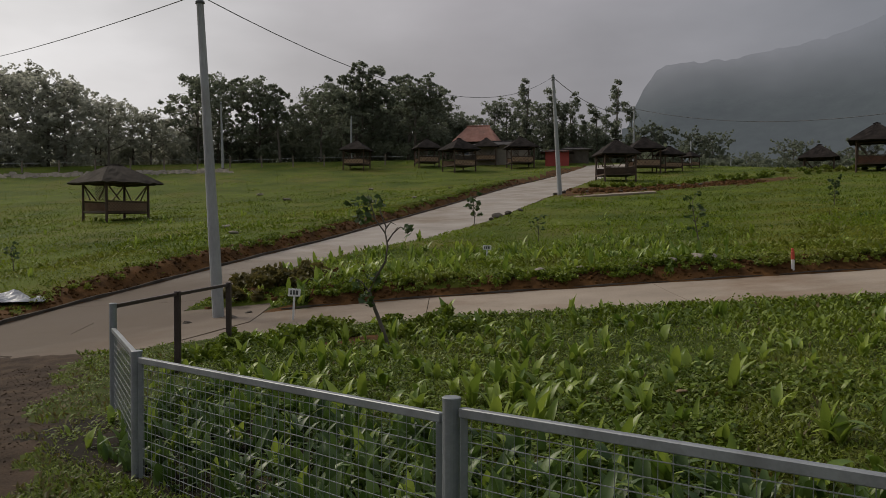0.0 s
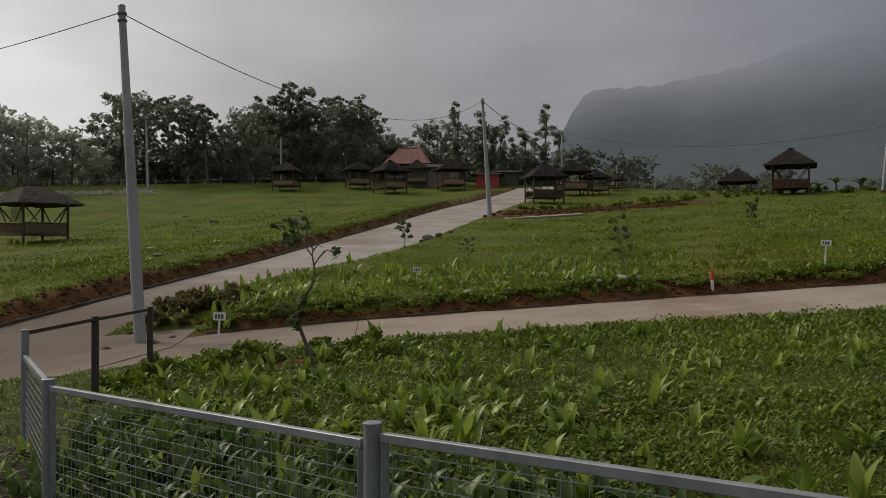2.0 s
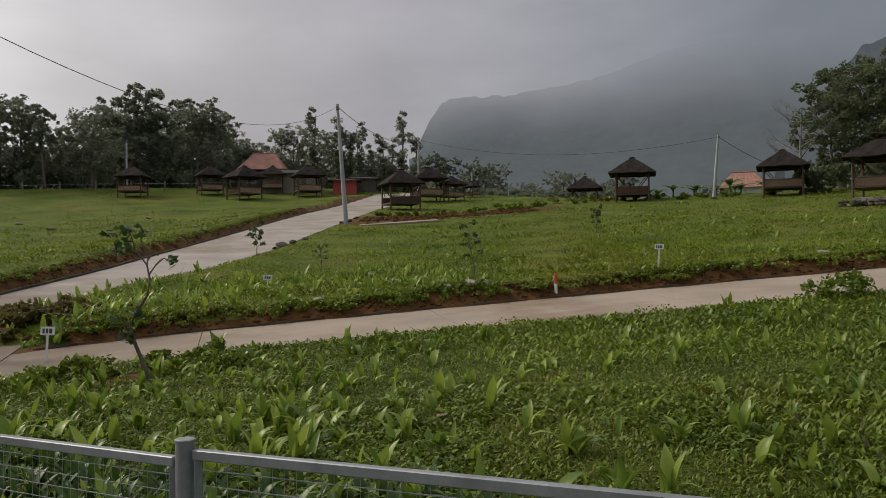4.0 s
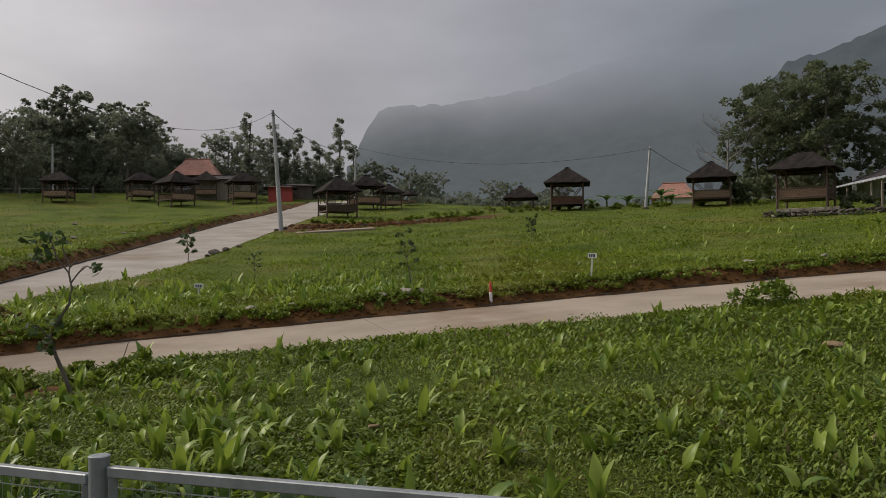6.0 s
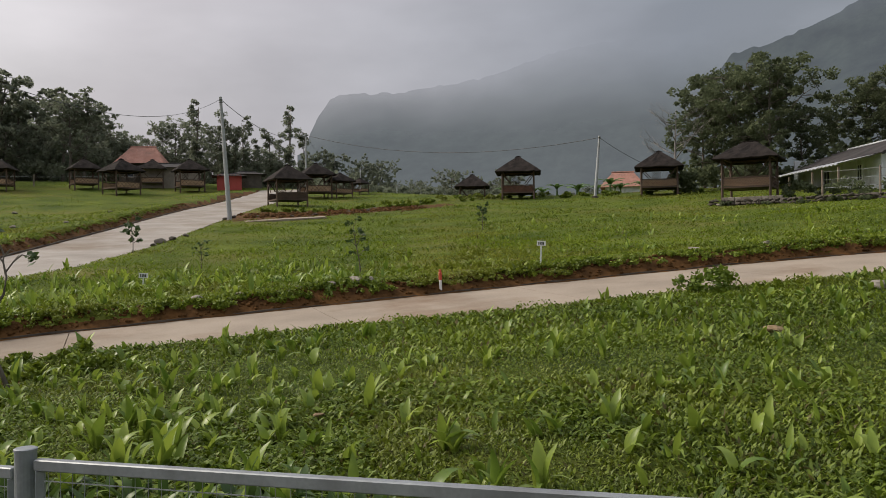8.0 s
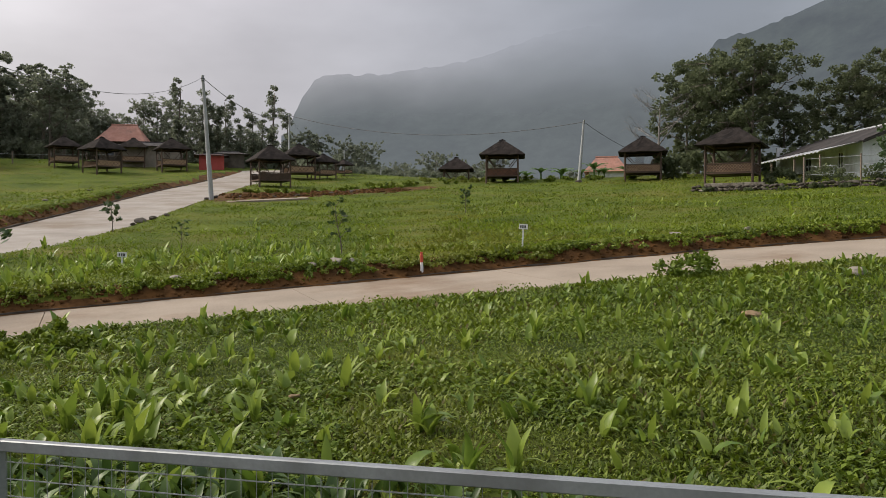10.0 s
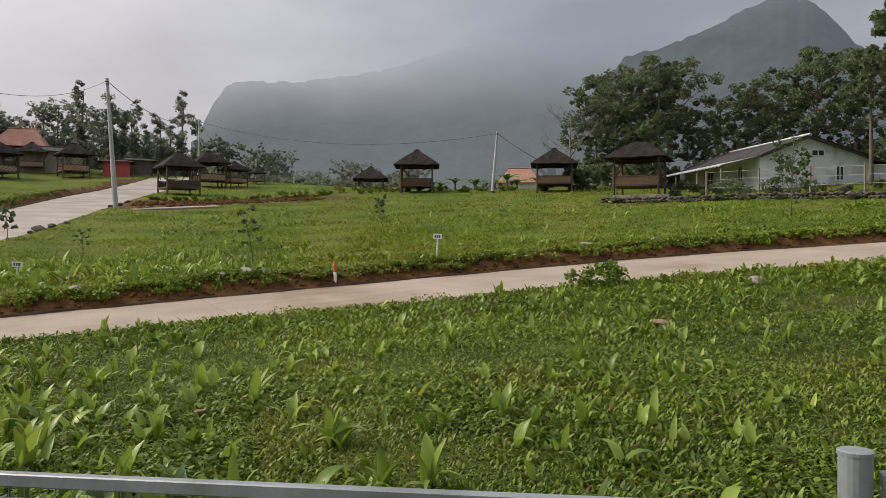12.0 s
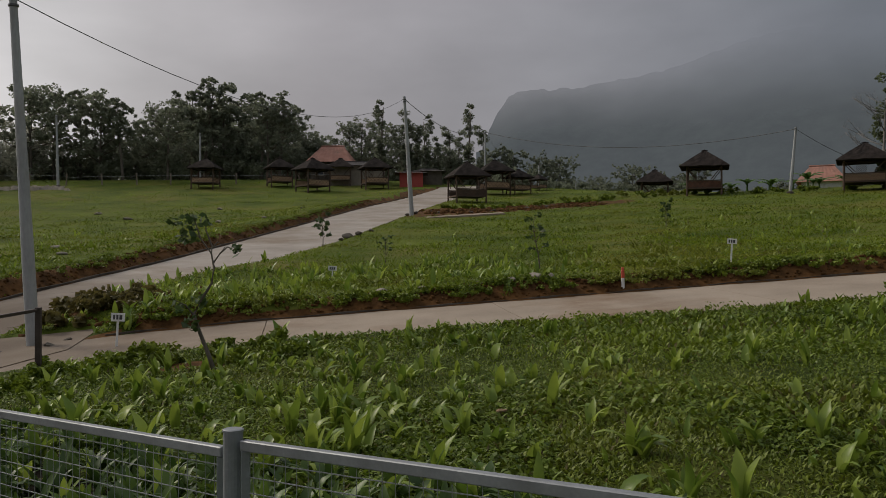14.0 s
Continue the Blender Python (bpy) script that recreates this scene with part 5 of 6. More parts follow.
# ---- broad-leaved plants ----
def leaf_blade(length, width, curl, seed):
    """A lance-shaped leaf with a folded midrib, standing along z and bending over to +y."""
    g = random.Random(seed)
    bm = bmesh.new()
    rows = []
    n = 6
    for k in range(n + 1):
        u = k / n
        w = width * (math.sin(math.pi * (0.06 + 0.94 * u) ** 0.85) ** 0.8 if k < n else 0.02) * 0.5 + 0.002
        a = curl * u * u
        y, z = length * u * math.sin(a * 0.7), length * u * math.cos(a * 0.7)
        wave = g.uniform(-1, 1) * width * 0.05
        rows.append([bm.verts.new((-w, y - w * 0.35 + wave, z)), bm.verts.new((0, y, z)), bm.verts.new((w, y - w * 0.35 - wave, z))])
    for p, q in zip(rows, rows[1:]):
        bm.faces.new((p[0], p[1], q[1], q[0]))
        bm.faces.new((p[1], p[2], q[2], q[1]))
    return mesh_of(bm, "leaf", M_PLANT, True)


LEAVES = [leaf_blade(0.32, 0.098, 0.35, 1), leaf_blade(0.28, 0.085, 0.7, 2), leaf_blade(0.36, 0.09, 0.2, 3), leaf_blade(0.25, 0.08, 1.0, 4), leaf_blade(0.30, 0.05, 1.2, 5)]


def leafy_plant(seed, count, label):
    g = random.Random(seed)
    t = tagged(empty("leafy_plant"), label, "plant", "broad-leaved plants on the lawn")
    for _ in range(count):
        ob = new("leaf", g.choice(LEAVES))
        ob.parent = t
        a = g.uniform(0, 360)
        ob.matrix_basis = pose(0, 0, -0.015, 0, 0, a) @ pose(0, 0.01, 0, g.uniform(-26, 2), 0, 0) @ Matrix.Scale(g.uniform(0.7, 1.15), 4)
    return t


PLANTS = [leafy_plant(201, 5, "clump of pale green lance-shaped leaves"), leafy_plant(202, 3, "small sprout of three upright green leaves"), leafy_plant(203, 7, "dense clump of broad yellowish green leaves"), leafy_plant(204, 4, "clump of arching green leaves in grass"), leafy_plant(205, 2, "pair of upright pale leaves in grass")]
g = random.Random(9)
spots = []


def try_spot(x, y, lo, hi):
    if bool(free_turf(np.array(x), np.array(y))) and beyond_fence(x, y, 0.2):
        spots.append((x, y, g.uniform(lo, hi)))


for _ in range(190):
    try_spot(g.uniform(-2.6, 2.6), g.uniform(3.8, 10.6), 0.7, 1.2)
for _ in range(60):
    try_spot(g.uniform(1.5, 9.5), g.uniform(1.5, 10.5), 0.5, 1.0)
for _ in range(60):
    try_spot(g.gauss(9.0, 2.4), g.gauss(8.6, 0.9), 0.55, 1.05)
for _ in range(24):
    try_spot(g.gauss(0.55, 0.6), g.gauss(7.0, 0.45), 0.9, 1.3)
for _ in range(28):
    try_spot(g.uniform(-2.8, 0.6), g.uniform(10.4, 11.9), 0.8, 1.25)
for x, y, s in ((2.63, 4.1, 1.0), (3.35, 4.3, 0.9), (3.9, 4.35, 0.8), (5.6, 4.9, 1.1), (3.0, 7.6, 1.0), (3.3, 7.8, 1.1), (-3.0, 6.9, 0.9), (-3.1, 7.6, 1.0)):
    spots.append((x, y, s))
first_use = set()
for x, y, s in spots:
    k = g.choice((0, 1, 2, 3, 4, 1, 3))
    m = pose(x, y, lift(x, y), g.uniform(-6, 6), g.uniform(-6, 6), g.uniform(0, 360)) @ Matrix.Scale(s, 4)
    if k in first_use:
        copy_thing(PLANTS[k], m)
    else:
        first_use.add(k)
        PLANTS[k].matrix_basis = m


def leaf_field(name, label, pts, seed, lo=2, hi=5, mat=M_PLANT):
    """The many smaller plants: the same leaves, joined."""
    gg = random.Random(seed)
    shapes = []
    for me in LEAVES:
        co = np.empty(len(me.vertices) * 3, np.float32)
        me.vertices.foreach_get("co", co)
        shapes.append((co.reshape(-1, 3), np.array([p.vertices[:] for p in me.polygons])))
    V, F, off = [], [], 0
    for x, y, s in pts:
        z = lift(x, y)
        for _ in range(gg.randint(lo, hi)):
            co, fa = gg.choice(shapes)
            m = np.array(pose(x + gg.uniform(-0.05, 0.05), y + gg.uniform(-0.05, 0.05), z - 0.015, 0, 0, gg.uniform(0, 360)) @ pose(0, 0, 0, gg.uniform(-34, 0), 0, 0) @ Matrix.Scale(s * gg.uniform(0.65, 1.15), 4))
            V.append(co @ m[:3, :3].T + m[:3, 3])
            F.append(fa + off)
            off += len(co)
    return tagged(new(name, raw(name, np.concatenate(V), np.concatenate(F), mat, True)), label, "plants", kind="stuff")


pts = []
for _ in range(2600):
    x, y = g.uniform(-3.4, 16), g.uniform(2.0, 12.0)
    w = 0.40 + 0.75 * float(hash_noise(x, y, 1.6, 11))
    if bool(free_turf(np.array(x), np.array(y))) and beyond_fence(x, y, 0.12) and g.random() < w * w * 0.5:
        pts.append((x, y, g.uniform(0.3, 0.75)))
leaf_field("small_plants", "scattered small broad leaves among the grass", pts, 31)
pts = []
for _ in range(2300):
    x, y = g.uniform(-2.8, 3.2), g.uniform(2.2, 9.2)
    if beyond_fence(x, y, 0.1) and not beyond_fence(x, y, 1.7) and bool(free_turf(np.array(x), np.array(y))) and g.random() < 1.15 - 0.25 * x:
        pts.append((x, y, g.uniform(0.45, 0.95)))
leaf_field("small_plants", "dark green upright blades along the fence", pts, 34, 2, 5, M_PLANT_DARK)
pts = []
for _ in range(3400):
    x, y = g.uniform(-4.2, 24), g.uniform(14.8, 33)
    w = float(hash_noise(x, y, 2.4, 12)) * (2.4 if x < 5.5 and y < 23.5 else 0.1)
    if bool(free_turf(np.array(x), np.array(y))) and g.random() < w:
        pts.append((x, y, g.uniform(0.6, 1.1)))
leaf_field("small_plants", "bright leafy plants on the bank above the lane", pts, 32)
pts = []
for _ in range(700):
    x, y = g.uniform(-18, -3), g.uniform(18, 42)
    if bool(free_turf(np.array(x), np.array(y))) and g.random() < 0.3 * float(hash_noise(x, y, 3, 13)):
        pts.append((x, y, g.uniform(0.6, 1.1)))
leaf_field("small_plants", "scattered leafy plants on the far lawn", pts, 33)


# ---- saplings ----
def sapling(x, y, h, seed, leaves, spread, label, lean=0.06, leaf=0.09, mat=M_SAPLING):
    g = np.random.default_rng(seed)
    t = tagged(empty("sapling", pose(x, y, lift(x, y))), label, "young tree", "saplings on the lawn")
    bm = bmesh.new()
    stem = [Vector((lean * h * u + 0.02 * math.sin(u * 7), 0.03 * math.sin(u * 5 + seed), h * u)) for u in np.linspace(-0.05, 0.8, 6)]
    r0 = 0.008 + 0.008 * h
    tube(bm, stem, [r0 * (1 - 0.12 * k) for k in range(6)], 6)
    part("trunk", bm, M_BARK, t, smooth=True)
    cs = []
    for i in range(9):
        u = 0.45 + 0.5 * i / 9
        b = stem[min(int(u / 0.85 * 5), 5)]
        a = i * 2.4 + g.normal() * 0.4
        e = b + Vector((math.cos(a) * spread * g.uniform(0.5, 1), math.sin(a) * spread * g.uniform(0.5, 1), h * 0.2 * g.uniform(0.4, 1.2)))
        bm = bmesh.new()
        tube(bm, [b, b.lerp(e, 0.5) + Vector((0, 0, 0.03)), e], [r0 * 0.5, r0 * 0.35, r0 * 0.15], 4)
        part("branch", bm, M_BARK, t)
        cs.append(np.array(e))
    v, f = leaf_cloud(g, cs, [spread * 0.42] * len(cs), leaves // len(cs), leaf)
    crown = new("crown", raw("crown", v, f, mat))
    crown.parent = t
    return t


def crooked_sapling(x, y):
    """A young tree that leans one way, then the other, leafy at its foot and on one side of its top."""
    g = np.random.default_rng(3)
    t = tagged(empty("sapling", pose(x, y, lift(x, y))), "thin crooked young tree with few leaves and bare twigs", "young tree", "saplings on the lawn")
    stem = [(0.03, 0, -0.08), (-0.06, 0, 0.2), (-0.16, 0.02, 0.45), (-0.24, 0.03, 0.68), (-0.14, 0.03, 0.88), (-0.03, 0.02, 1.06), (0.0, 0, 1.25), (-0.03, 0, 1.42), (-0.02, 0, 1.52)]
    bm = bmesh.new()
    tube(bm, stem, [0.028, 0.026, 0.024, 0.021, 0.017, 0.015, 0.013, 0.010, 0.006], 7)
    part("trunk", bm, M_BARK, t, smooth=True)
    boughs = [((-0.01, 0, 1.3), (0.07, 0, 1.42), (0.13, 0.02, 1.5)), ((0.07, 0, 1.42), (0.16, 0, 1.5), (0.24, 0.0, 1.47)), ((-0.02, 0, 1.48), (0.04, 0, 1.56), (0.1, 0.02, 1.53)), ((-0.03, 0, 1.42), (-0.16, 0.02, 1.6), (-0.3, 0.02, 1.74)), ((-0.16, 0.02, 1.6), (-0.2, 0, 1.75), (-0.24, -0.03, 1.88)), ((-0.24, 0.03, 0.68), (-0.33, 0, 0.8), (-0.45, 0, 0.86)), ((-0.02, 0, 1.5), (-0.1, 0.05, 1.7), (-0.1, 0.05, 1.85))]
    for b in boughs:
        bm = bmesh.new()
        tube(bm, b, [0.011, 0.008, 0.004], 5)
        part("branch", bm, M_BARK, t)
    cs = [(-0.3, 0.02, 1.72), (-0.24, 0, 1.84), (-0.38, 0.05, 1.62), (-0.12, 0.03, 1.82), (-0.28, 0, 1.58), (-0.42, 0, 1.8), (0.24, 0, 1.46), (-0.4, 0, 0.8), (-0.3, 0, 0.62), (-0.2, 0.1, 0.85), (-0.26, -0.08, 0.55)]
    v, f = leaf_cloud(g, cs, [0.11] * len(cs), 13, 0.095)
    crown = new("crown", raw("crown", v, f, M_SAPLING))
    crown.parent = t
    return t


crooked_sapling(-0.715, 10.36)
sapling(0.9, 30.0, 1.15, 4, 160, 0.28, "small reddish bushy sapling near the road", 0, 0.13)
sapling(6.1, 20.0, 1.5, 5, 120, 0.24, "spindly sapling on the sloping lawn", -0.12, 0.10)
sapling(15.0, 32.2, 1.15, 6, 120, 0.26, "small sapling on the upper lawn", 0.02, 0.13)
sapling(24.4, 19.0, 2.9, 7, 200, 0.6, "slender young tree with sparse leaves", 0.02, 0.14)
sapling(-11.5, 21.5, 0.8, 8, 70, 0.18, "tiny sapling on the far lawn", 0, 0.10)
sapling(2.6, 24.0, 0.9, 9, 60, 0.2, "tiny sapling on the lawn", 0.05, 0.10)
sapling(31.0, 24.0, 2.0, 10, 260, 0.5, "leafy young tree by the stone wall", 0.03, 0.16)
sapling(34.5, 27.5, 2.2, 11, 320, 0.6, "leafy young tree by the stone wall", -0.03, 0.16)


# ---- banana plants beyond the crest ----
def banana(m, seed):
    g = random.Random(seed)
    t = tagged(empty("banana_plant", m), "pale green banana plant beyond the crest", "banana plant", "banana plants beyond the crest")
    bm = bmesh.new()
    tube(bm, [(0, 0, -0.4), (0.03, 0, 0.4), (0.02, 0.02, 0.8)], [0.11, 0.09, 0.06], 8)
    part("stem", bm, M_BANANA, t)
    for k in range(7):
        bm = bmesh.new()
        a, L, up = k * 0.9 + g.uniform(-0.3, 0.3), g.uniform(0.9, 1.4), g.uniform(0.95, 1.45)
        rows = []
        for j in range(7):
            u = j / 6
            w = 0.19 * math.sin(math.pi * (0.08 + 0.9 * u)) + 0.01
            q = L * u
            x, z = q * math.cos(up * (1 - u * 0.9)) * 0.9, 0.75 + q * math.sin(up) - 0.6 * u * u * L
            c, s = math.cos(a), math.sin(a)
            rows.append([bm.verts.new((x * c - e * w * s, x * s + e * w * c, z - abs(e) * 0.05)) for e in (-1, 0, 1)])
        for p, q in zip(rows, rows[1:]):
            bm.faces.new((p[0], p[1], q[1], q[0]))
            bm.faces.new((p[1], p[2], q[2], q[1]))
        part("leaf", bm, M_BANANA, t, smooth=True)
    return t


bp = banana(pose(36.0, 54.5, lift(36, 54.5)), 3)
for x, y, s in ((33.8, 55.8, 0.9), (31.0, 57.5, 0.85), (38.0, 53.0, 1.0), (29.5, 58.8, 0.7), (39.5, 52.0, 0.9), (34.9, 57.5, 1.05), (32.5, 59.0, 0.9), (30.2, 56.3, 0.8), (33.0, 54.2, 0.95), (35.2, 52.6, 0.85), (31.9, 55.6, 1.0), (36.9, 51.6, 0.9), (34.2, 53.4, 0.8), (29.8, 60.6, 0.95), (37.4, 55.2, 1.05)):
    copy_thing(bp, pose(x, y, lift(x, y) - 0.1, 0, 0, 77 * x) @ Matrix.Scale(s * 0.8, 4))


# ---- signs and peg ----
def plot_sign(x, y, h, w, bh, turn, seed):
    t = tagged(empty("plot_sign", pose(x, y, lift(x, y), 0, 3, turn)), "small white number board on a white stake in grass", "sign", "plot signs")
    bm = bmesh.new()
    box(bm, (0, 0, h / 2 - 0.08), (0.035, 0.022, h + 0.16))
    part("stake", bm, M_WHITE, t, bevel=0.003)
    bm = bmesh.new()
    box(bm, (0, -0.02, h), (w, 0.014, bh))
    board = part("board", bm, M_WHITE, t, bevel=0.002)
    for k, (cx, cw) in enumerate(((-0.28, 0.14), (-0.05, 0.16), (0.2, 0.2))):
        bm = bmesh.new()
        box(bm, (cx * w, -0.029, h), (cw * w, 0.004, bh * 0.55))
        part("print", bm, M_INK, board)
    return t


plot_sign(1.0, 21.3, 0.24, 0.22, 0.12, -3, 1)
plot_sign(8.9, 15.7, 0.46, 0.19, 0.11, -28, 2)
plot_sign(-2.55, 13.6, 0.50, 0.20, 0.13, 10, 3)
peg = tagged(empty("marker_peg", pose(6.22, 14.76, lift(6.22, 14.76), 0, -2, 15)), "round boundary peg painted red above and white below", "marker")
for name, z0, z1, rr, mat in (("lower_half", -0.2, 0.18, 0.030, M_WHITE), ("upper_half", 0.18, 0.33, 0.033, M_RED), ("tip", 0.33, 0.38, 0.026, M_RED)):
    bm = bmesh.new()
    tube(bm, [(0, 0, z0), (0, 0, z1 - 0.01), (0, 0, z1)], [rr, rr, rr * 0.8], 12)
    part(name, bm, mat, peg)


# ---- stones ----
def rock_mesh(seed, mat, flat=0.6):
    g = random.Random(seed)
    bm = bmesh.new()
    bmesh.ops.create_icosphere(bm, subdivisions=2, radius=0.5)
    o = Vector((g.uniform(0, 50), g.uniform(0, 50), 0))
    for v in bm.verts:
        v.co *= 1 + 0.55 * noise.noise(v.co * 1.6 + o) + 0.2 * noise.noise(v.co * 4 + o)
        v.co.z *= flat
    return mesh_of(bm, "stone", mat)


ROCKS = [rock_mesh(k, M_STONE) for k in range(4)]
TAN = [rock_mesh(k + 20, M_TAN, 0.35) for k in range(2)]
PALE = [rock_mesh(k + 9, M_STONE_PALE, 0.5) for k in range(3)]


def stone(x, y, s, meshes, label, sink=0.12, name="stone", seed=0):
    g = random.Random(int(x * 100 + y * 10))
    ob = new(name, g.choice(meshes))
    ob.matrix_basis = pose(x, y, lift(x, y) + s * (0.3 - sink), g.uniform(-10, 10), g.uniform(-10, 10), g.uniform(0, 360)) @ Matrix.Diagonal((s * g.uniform(0.9, 1.3), s * g.uniform(0.7, 1), s * 0.9, 1))
    return tagged(ob, label, "stone", "loose stones")


stone(7.25, 7.2, 0.24, TAN, "flat tan stone lying in the grass")
stone(10.9, 8.9, 0.26, PALE, "pale stone among leafy plants")
stone(1.91, 6.42, 0.085, TAN, "small brown stone in the grass", -0.4)
for x, y, s in ((2.0, 34.3, 0.45), (2.5, 35.2, 0.36), (3.1, 36.2, 0.28), (1.7, 33.2, 0.25), (6.4, 46.8, 0.35), (5.9, 45.9, 0.3)):
    stone(x, y, s, ROCKS, "grey boulder at the road's edge")
for x, y, s in ((1.75, 15.3, 0.26), (4.7, 15.35, 0.3), (5.0, 15.4, 0.24), (4.2, 15.3, 0.2), (2.5, 15.3, 0.18), (3.6, 15.3, 0.16), (12.4, 15.0, 0.25), (14.4, 14.9, 0.2)):
    stone(x, y, s, PALE, "pale stone on the soil bank")
for x, y, s in ((-7.4, 28, 0.3), (-9, 33, 0.35), (-4.6, 48, 0.4), (-2, 46, 0.3), (-11, 55, 0.5), (-6, 62, 0.4), (-14, 60, 0.45), (0, 56, 0.3)):
    stone(x, y, s, PALE, "pale stone on the far lawn")
for k in range(30):
    x = g.uniform(7, 20)
    stone(x, 46.8 + 0.49 * (x - 7) + g.gauss(0, 0.8), g.uniform(0.12, 0.32), ROCKS, "dark stone on the soil heap")


for x, y, s in ((29.2, 34.0, 0.3), (29.5, 33.7, 0.36), (29.0, 33.8, 0.25), (29.8, 33.3, 0.3), (30.1, 33.0, 0.22)):
    stone(x, y, s, PALE, "pale rubble stone beside the plinth")
for x, y, s in ((-4.55, 14.35, 0.2), (-4.75, 14.6, 0.16), (-3.75, 14.45, 0.22), (-3.6, 14.9, 0.18)):
    stone(x, y, s, ROCKS, "grey stone at the foot of the pole")

# heap of plastic sheet on the verge
bm = bmesh.new()
bmesh.ops.create_grid(bm, x_segments=22, y_segments=14, size=0.5)
for v in bm.verts:
    e = max(0.0, 1 - max(abs(v.co.x), abs(v.co.y)) * 2)
    v.co.z = 0.22 * e ** 0.6 * (0.7 + 0.9 * noise.noise(v.co * 5)) + 0.02
    v.co.x *= 1.5
bmesh.ops.solidify(bm, geom=bm.faces[:], thickness=0.006)
ob = part("plastic_sheet", bm, M_PLASTIC, smooth=False)
ob.matrix_basis = pose(-9.15, 16.9, lift(-9.15, 16.9) + 0.01, 0, 0, 20)
tagged(ob, "crumpled white plastic sheet on the soil verge", "plastic sheet")


# ---- stone wall below the white house ----
stone_wall = tagged(empty("wall_stone"), "low rough stone retaining wall", "wall", kind="structure")
WALL = [(29.0, 34.4), (30.6, 32.1), (33.4, 28.0), (34.3, 22.0), (34.6, 14.0)]


def along(pts, step_):
    """Points every step_ metres along a line."""
    out, carry = [], 0.0
    for (x0, y0), (x1, y1) in zip(pts, pts[1:]):
        L = math.hypot(x1 - x0, y1 - y0)
        s = carry
        while s < L:
            out.append((x0 + (x1 - x0) * s / L, y0 + (y1 - y0) * s / L))
            s += step_
        carry = s - L
    return out


for course in range(2):
    for x, y in along(WALL, 0.27):
        ob = new("stone", g.choice(ROCKS))
        ob.parent = stone_wall
        ob.matrix_basis = pose(x + g.gauss(0, 0.03), y + g.gauss(0, 0.03), lift(x, y) + 0.06 + course * 0.17 + g.gauss(0, 0.015), g.uniform(-20, 20), g.uniform(-20, 20), g.uniform(0, 360)) @ Matrix.Diagonal((g.uniform(0.26, 0.42), g.uniform(0.22, 0.32), g.uniform(0.22, 0.3), 1))
bm = bmesh.new()
for k in range(9):
    for j in range(2):
        box(bm, (-1.3 + k * 0.33, 0, 0.1 + j * 0.22), (0.31, 0.35 + 0.06 * g.random(), 0.2))
        box(bm, (-1.3 + k * 0.33, 2.5, 0.1 + j * 0.22), (0.31, 0.35 + 0.06 * g.random(), 0.2))
plinth = part("plinth", bm, M_STONE_PALE, bevel=0.015)
plinth.matrix_basis = pose(30.9, 33.6, lift(30.9, 33.6) - 0.08, 0, 0, -52)
tagged(plinth, "pale block plinth below the large pavilion", "plinth")
prev = None
for x, y in along([(33.0, 31.0), (34.6, 28.0), (35.4, 22.0), (35.6, 14.0)], 2.6):
    z = lift(x, y)
    t = tagged(empty("wire_post", pose(x, y, z)), "thin grey concrete fence post above the stone wall", "fence post", "posts above the stone wall")
    bm = bmesh.new()
    box(bm, (0, 0, 0.65), (0.08, 0.08, 1.7))
    part("shaft", bm, M_WOOD, t, bevel=0.01)
    if prev is not None:
        for h in (1.4, 1.0, 0.6):
            bm = bmesh.new()
            tube(bm, [(prev[0] - x, prev[1] - y, prev[2] - z + h), (0, 0, h)], 0.012, 4)
            part("wire", bm, M_WIRE, t)
    prev = (x, y, z)

# posts and rubble before the wood
prev = None
for deg in np.arange(-34, 3.0, 2.1):
    x, y = 87 * math.sin(radians(deg)), 87 * math.cos(radians(deg))
    z = lift(x, y)
    t = tagged(empty("boundary_post", pose(x, y, z, 0, g.uniform(-3, 3), 0)), "weathered pale fence post at the wood's edge", "fence post", "posts at the wood's edge")
    bm = bmesh.new()
    box(bm, (0, 0, 0.5), (0.13, 0.13, 1.3))
    part("shaft", bm, M_WOOD, t, bevel=0.015)
    if prev is not None:
        bm = bmesh.new()
        tube(bm, [(prev[0] - x, prev[1] - y, prev[2] - z + 0.9), (0, 0, 0.9)], 0.015, 4)
        part("wire", bm, M_WIRE, t)
    prev = (x, y, z)
V, F, off = [], [], 0
gg = np.random.default_rng(4)
for _ in range(420):
    deg = gg.uniform(-34, -15)
    q = 84 + gg.normal() * 0.7
    x, y = q * math.sin(radians(deg)), q * math.cos(radians(deg))
    s = gg.uniform(0.15, 0.5)
    c = np.array([[-1, -1, -1], [1, -1, -1], [1, 1, -1], [-1, 1, -1], [-.6, -.7, 1], [.7, -.6, 1], [.6, .7, 1], [-.7, .6, 1]]) * s * 0.5 * gg.uniform(0.6, 1.2, (8, 3)) * np.array([1.4, 1, 0.6])
    V.append(c + np.array([x, y, lift(x, y) + s * 0.2]))
    F.append(np.array([[0, 1, 2, 3], [4, 5, 6, 7], [0, 1, 5, 4], [1, 2, 6, 5], [2, 3, 7, 6], [3, 0, 4, 7]]) + off)
    off += 8
tagged(new("rubble", raw("rubble", np.concatenate(V), np.concatenate(F), M_STONE_PALE)), "strip of pale rubble before the wood", "rubble", kind="stuff")


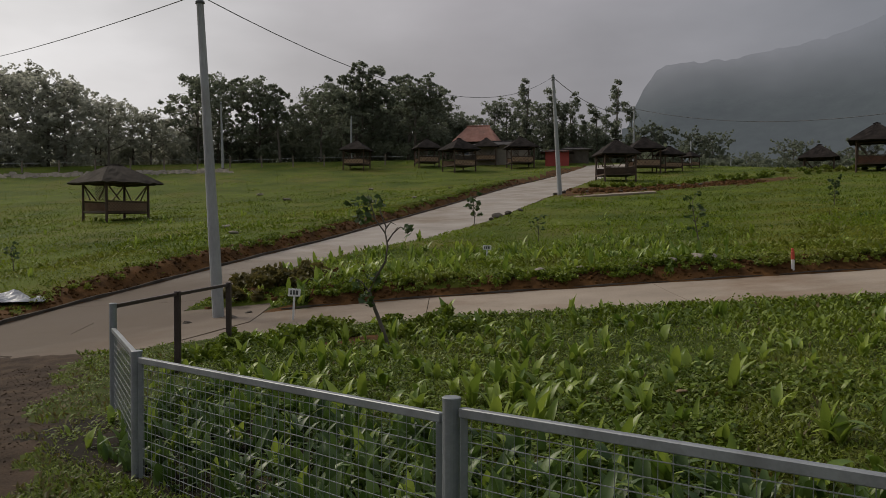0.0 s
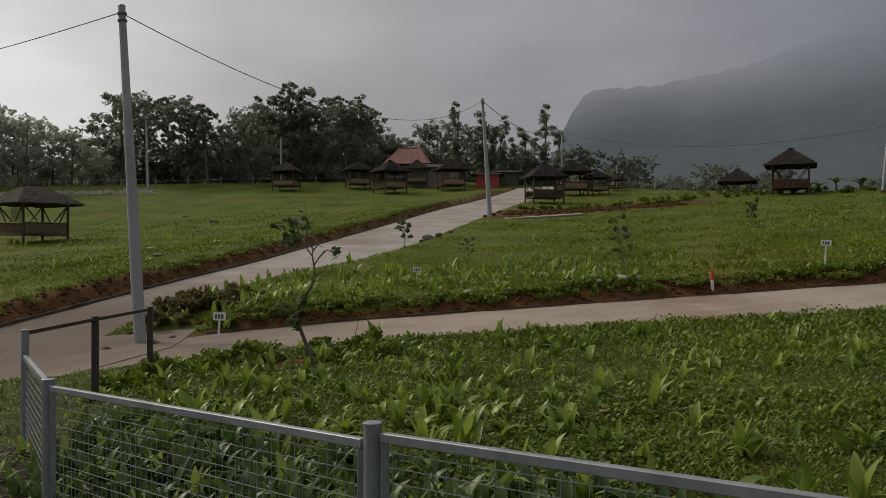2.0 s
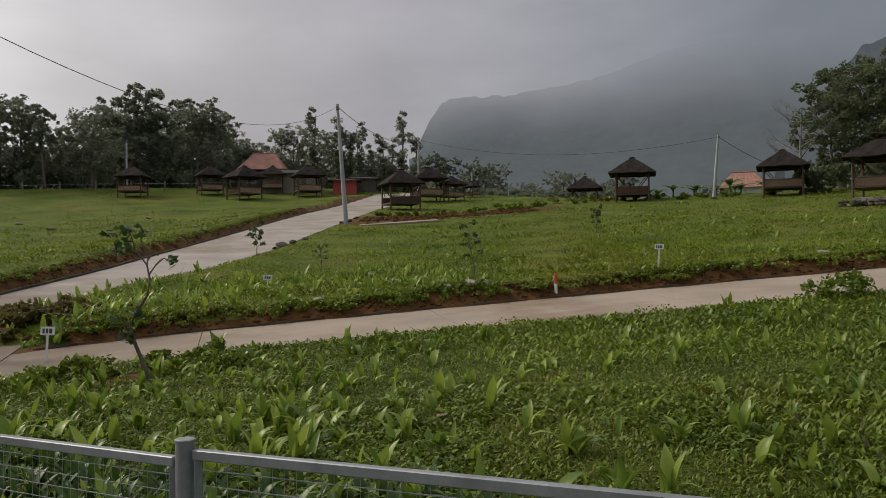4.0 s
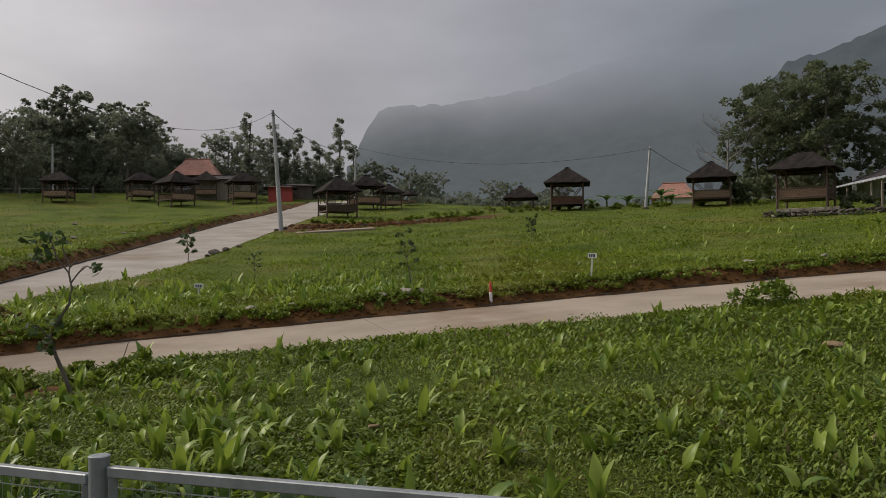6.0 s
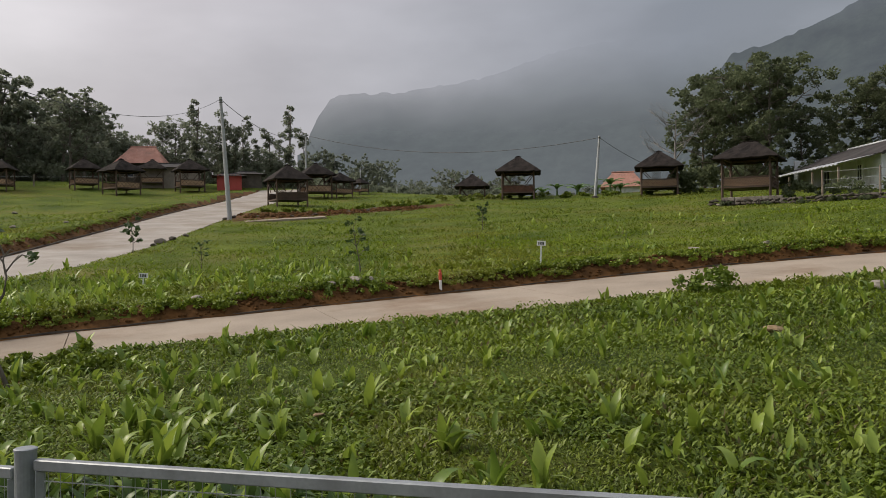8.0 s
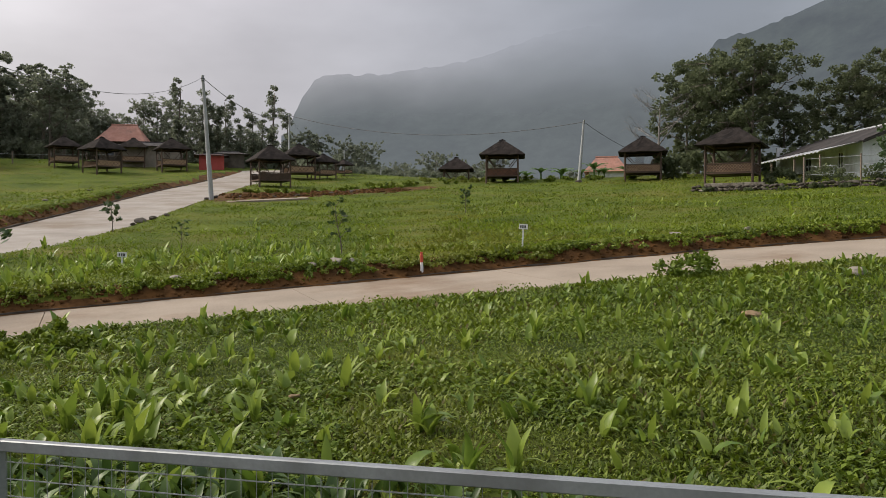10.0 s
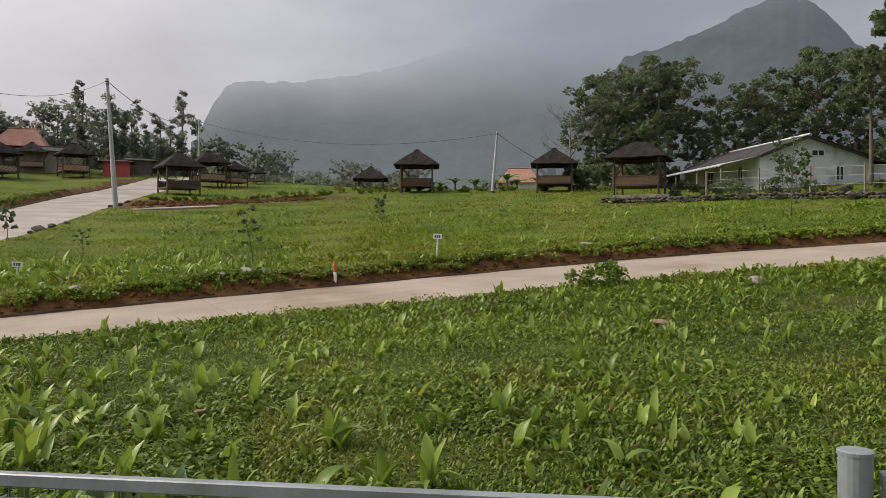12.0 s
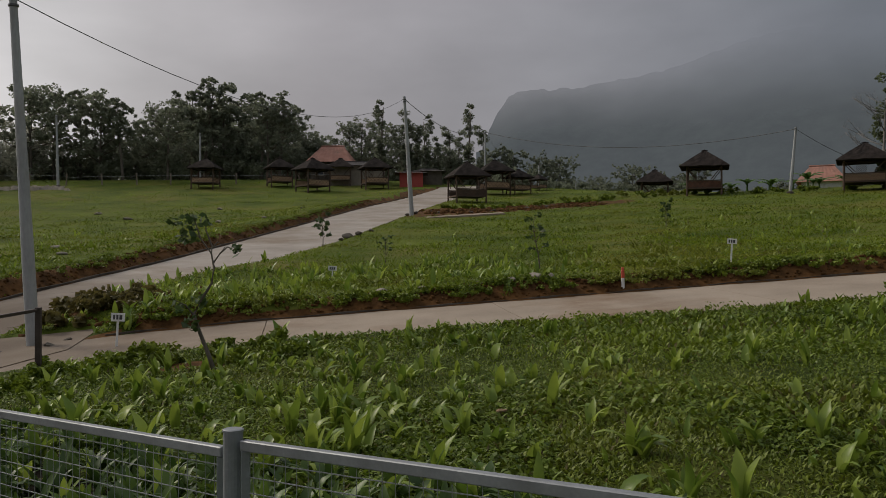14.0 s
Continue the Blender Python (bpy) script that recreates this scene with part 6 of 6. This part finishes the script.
# ---- crumbled soil on the banks, pebbles on the path ----
def clods(name, label, pts, lo, hi, mat, seed, cat):
    """Small angular lumps, joined."""
    k = np.random.default_rng(seed)
    cube = np.array([[-1, -1, -1], [1, -1, -1], [1, 1, -1], [-1, 1, -1], [-.6, -.7, 1], [.7, -.6, 1], [.6, .7, 1], [-.7, .6, 1]]) * 0.5
    pts = np.asarray(pts)
    n = len(pts)
    s_ = lo + (hi - lo) * k.random(n) ** 2
    a = k.uniform(0, 6.28, n)
    c = cube[None] * k.uniform(0.6, 1.2, (n, 8, 3)) * s_[:, None, None] * np.array([1.2, 1, 0.7])
    x = c[..., 0] * np.cos(a)[:, None] - c[..., 1] * np.sin(a)[:, None]
    y = c[..., 0] * np.sin(a)[:, None] + c[..., 1] * np.cos(a)[:, None]
    v = np.stack([x + pts[:, 0:1], y + pts[:, 1:2], c[..., 2] + (surface(pts[:, 0], pts[:, 1]) + s_ * 0.12)[:, None]], -1).reshape(-1, 3)
    f = (np.array([[3, 2, 1, 0], [4, 5, 6, 7], [0, 1, 5, 4], [1, 2, 6, 5], [2, 3, 7, 6], [3, 0, 4, 7]])[None] + (np.arange(n) * 8)[:, None, None]).reshape(-1, 4)
    return tagged(new(name, raw(name, v, f, mat)), label, cat, kind="stuff")


k = np.random.default_rng(66)
bx = k.uniform(-2.5, 28, 3600)
bank_pts = np.stack([bx, side_mid(bx) + side_half(bx) + k.uniform(0.08, 0.7, 3600)], -1)
clods("soil_clods", "crumbled red soil on the lane's bank", bank_pts, 0.012, 0.075, M_SOIL, 67, "soil")
by = k.uniform(15, 62, 3000)
bank_pts = np.stack([main_mid(by) - main_half(by) - k.uniform(0.1, 0.95, 3000), by], -1)
clods("soil_clods", "crumbled brown soil on the road's bank", bank_pts, 0.02, 0.10, M_SOIL, 68, "soil")
bank_pts = np.stack([k.uniform(-7.5, -3.4, 4200), k.uniform(4.5, 11.5, 4200)], -1)
bank_pts = bank_pts[soil_kind(bank_pts[:, 0], bank_pts[:, 1]) == 2]
clods("pebbles", "loose brown pebbles on the gravel path", bank_pts, 0.006, 0.026, M_GRAVEL, 69, "gravel")
bank_pts = np.stack([k.normal(-3.6, 0.7, 500), k.normal(17.9, 0.9, 500)], -1)
clods("soil_clods", "heap of crumbled brown soil beside the pole", bank_pts, 0.03, 0.16, M_SOIL, 70, "soil")
k = np.random.default_rng(71)
bx = k.uniform(7, 20, 1200)
clods("soil_clods", "crumbled brown soil below the dark pavilion", np.stack([bx, 46.8 + 0.49 * (bx - 7) + k.normal(0, 1.1, 1200)], -1), 0.05, 0.25, M_SOIL, 72, "soil")
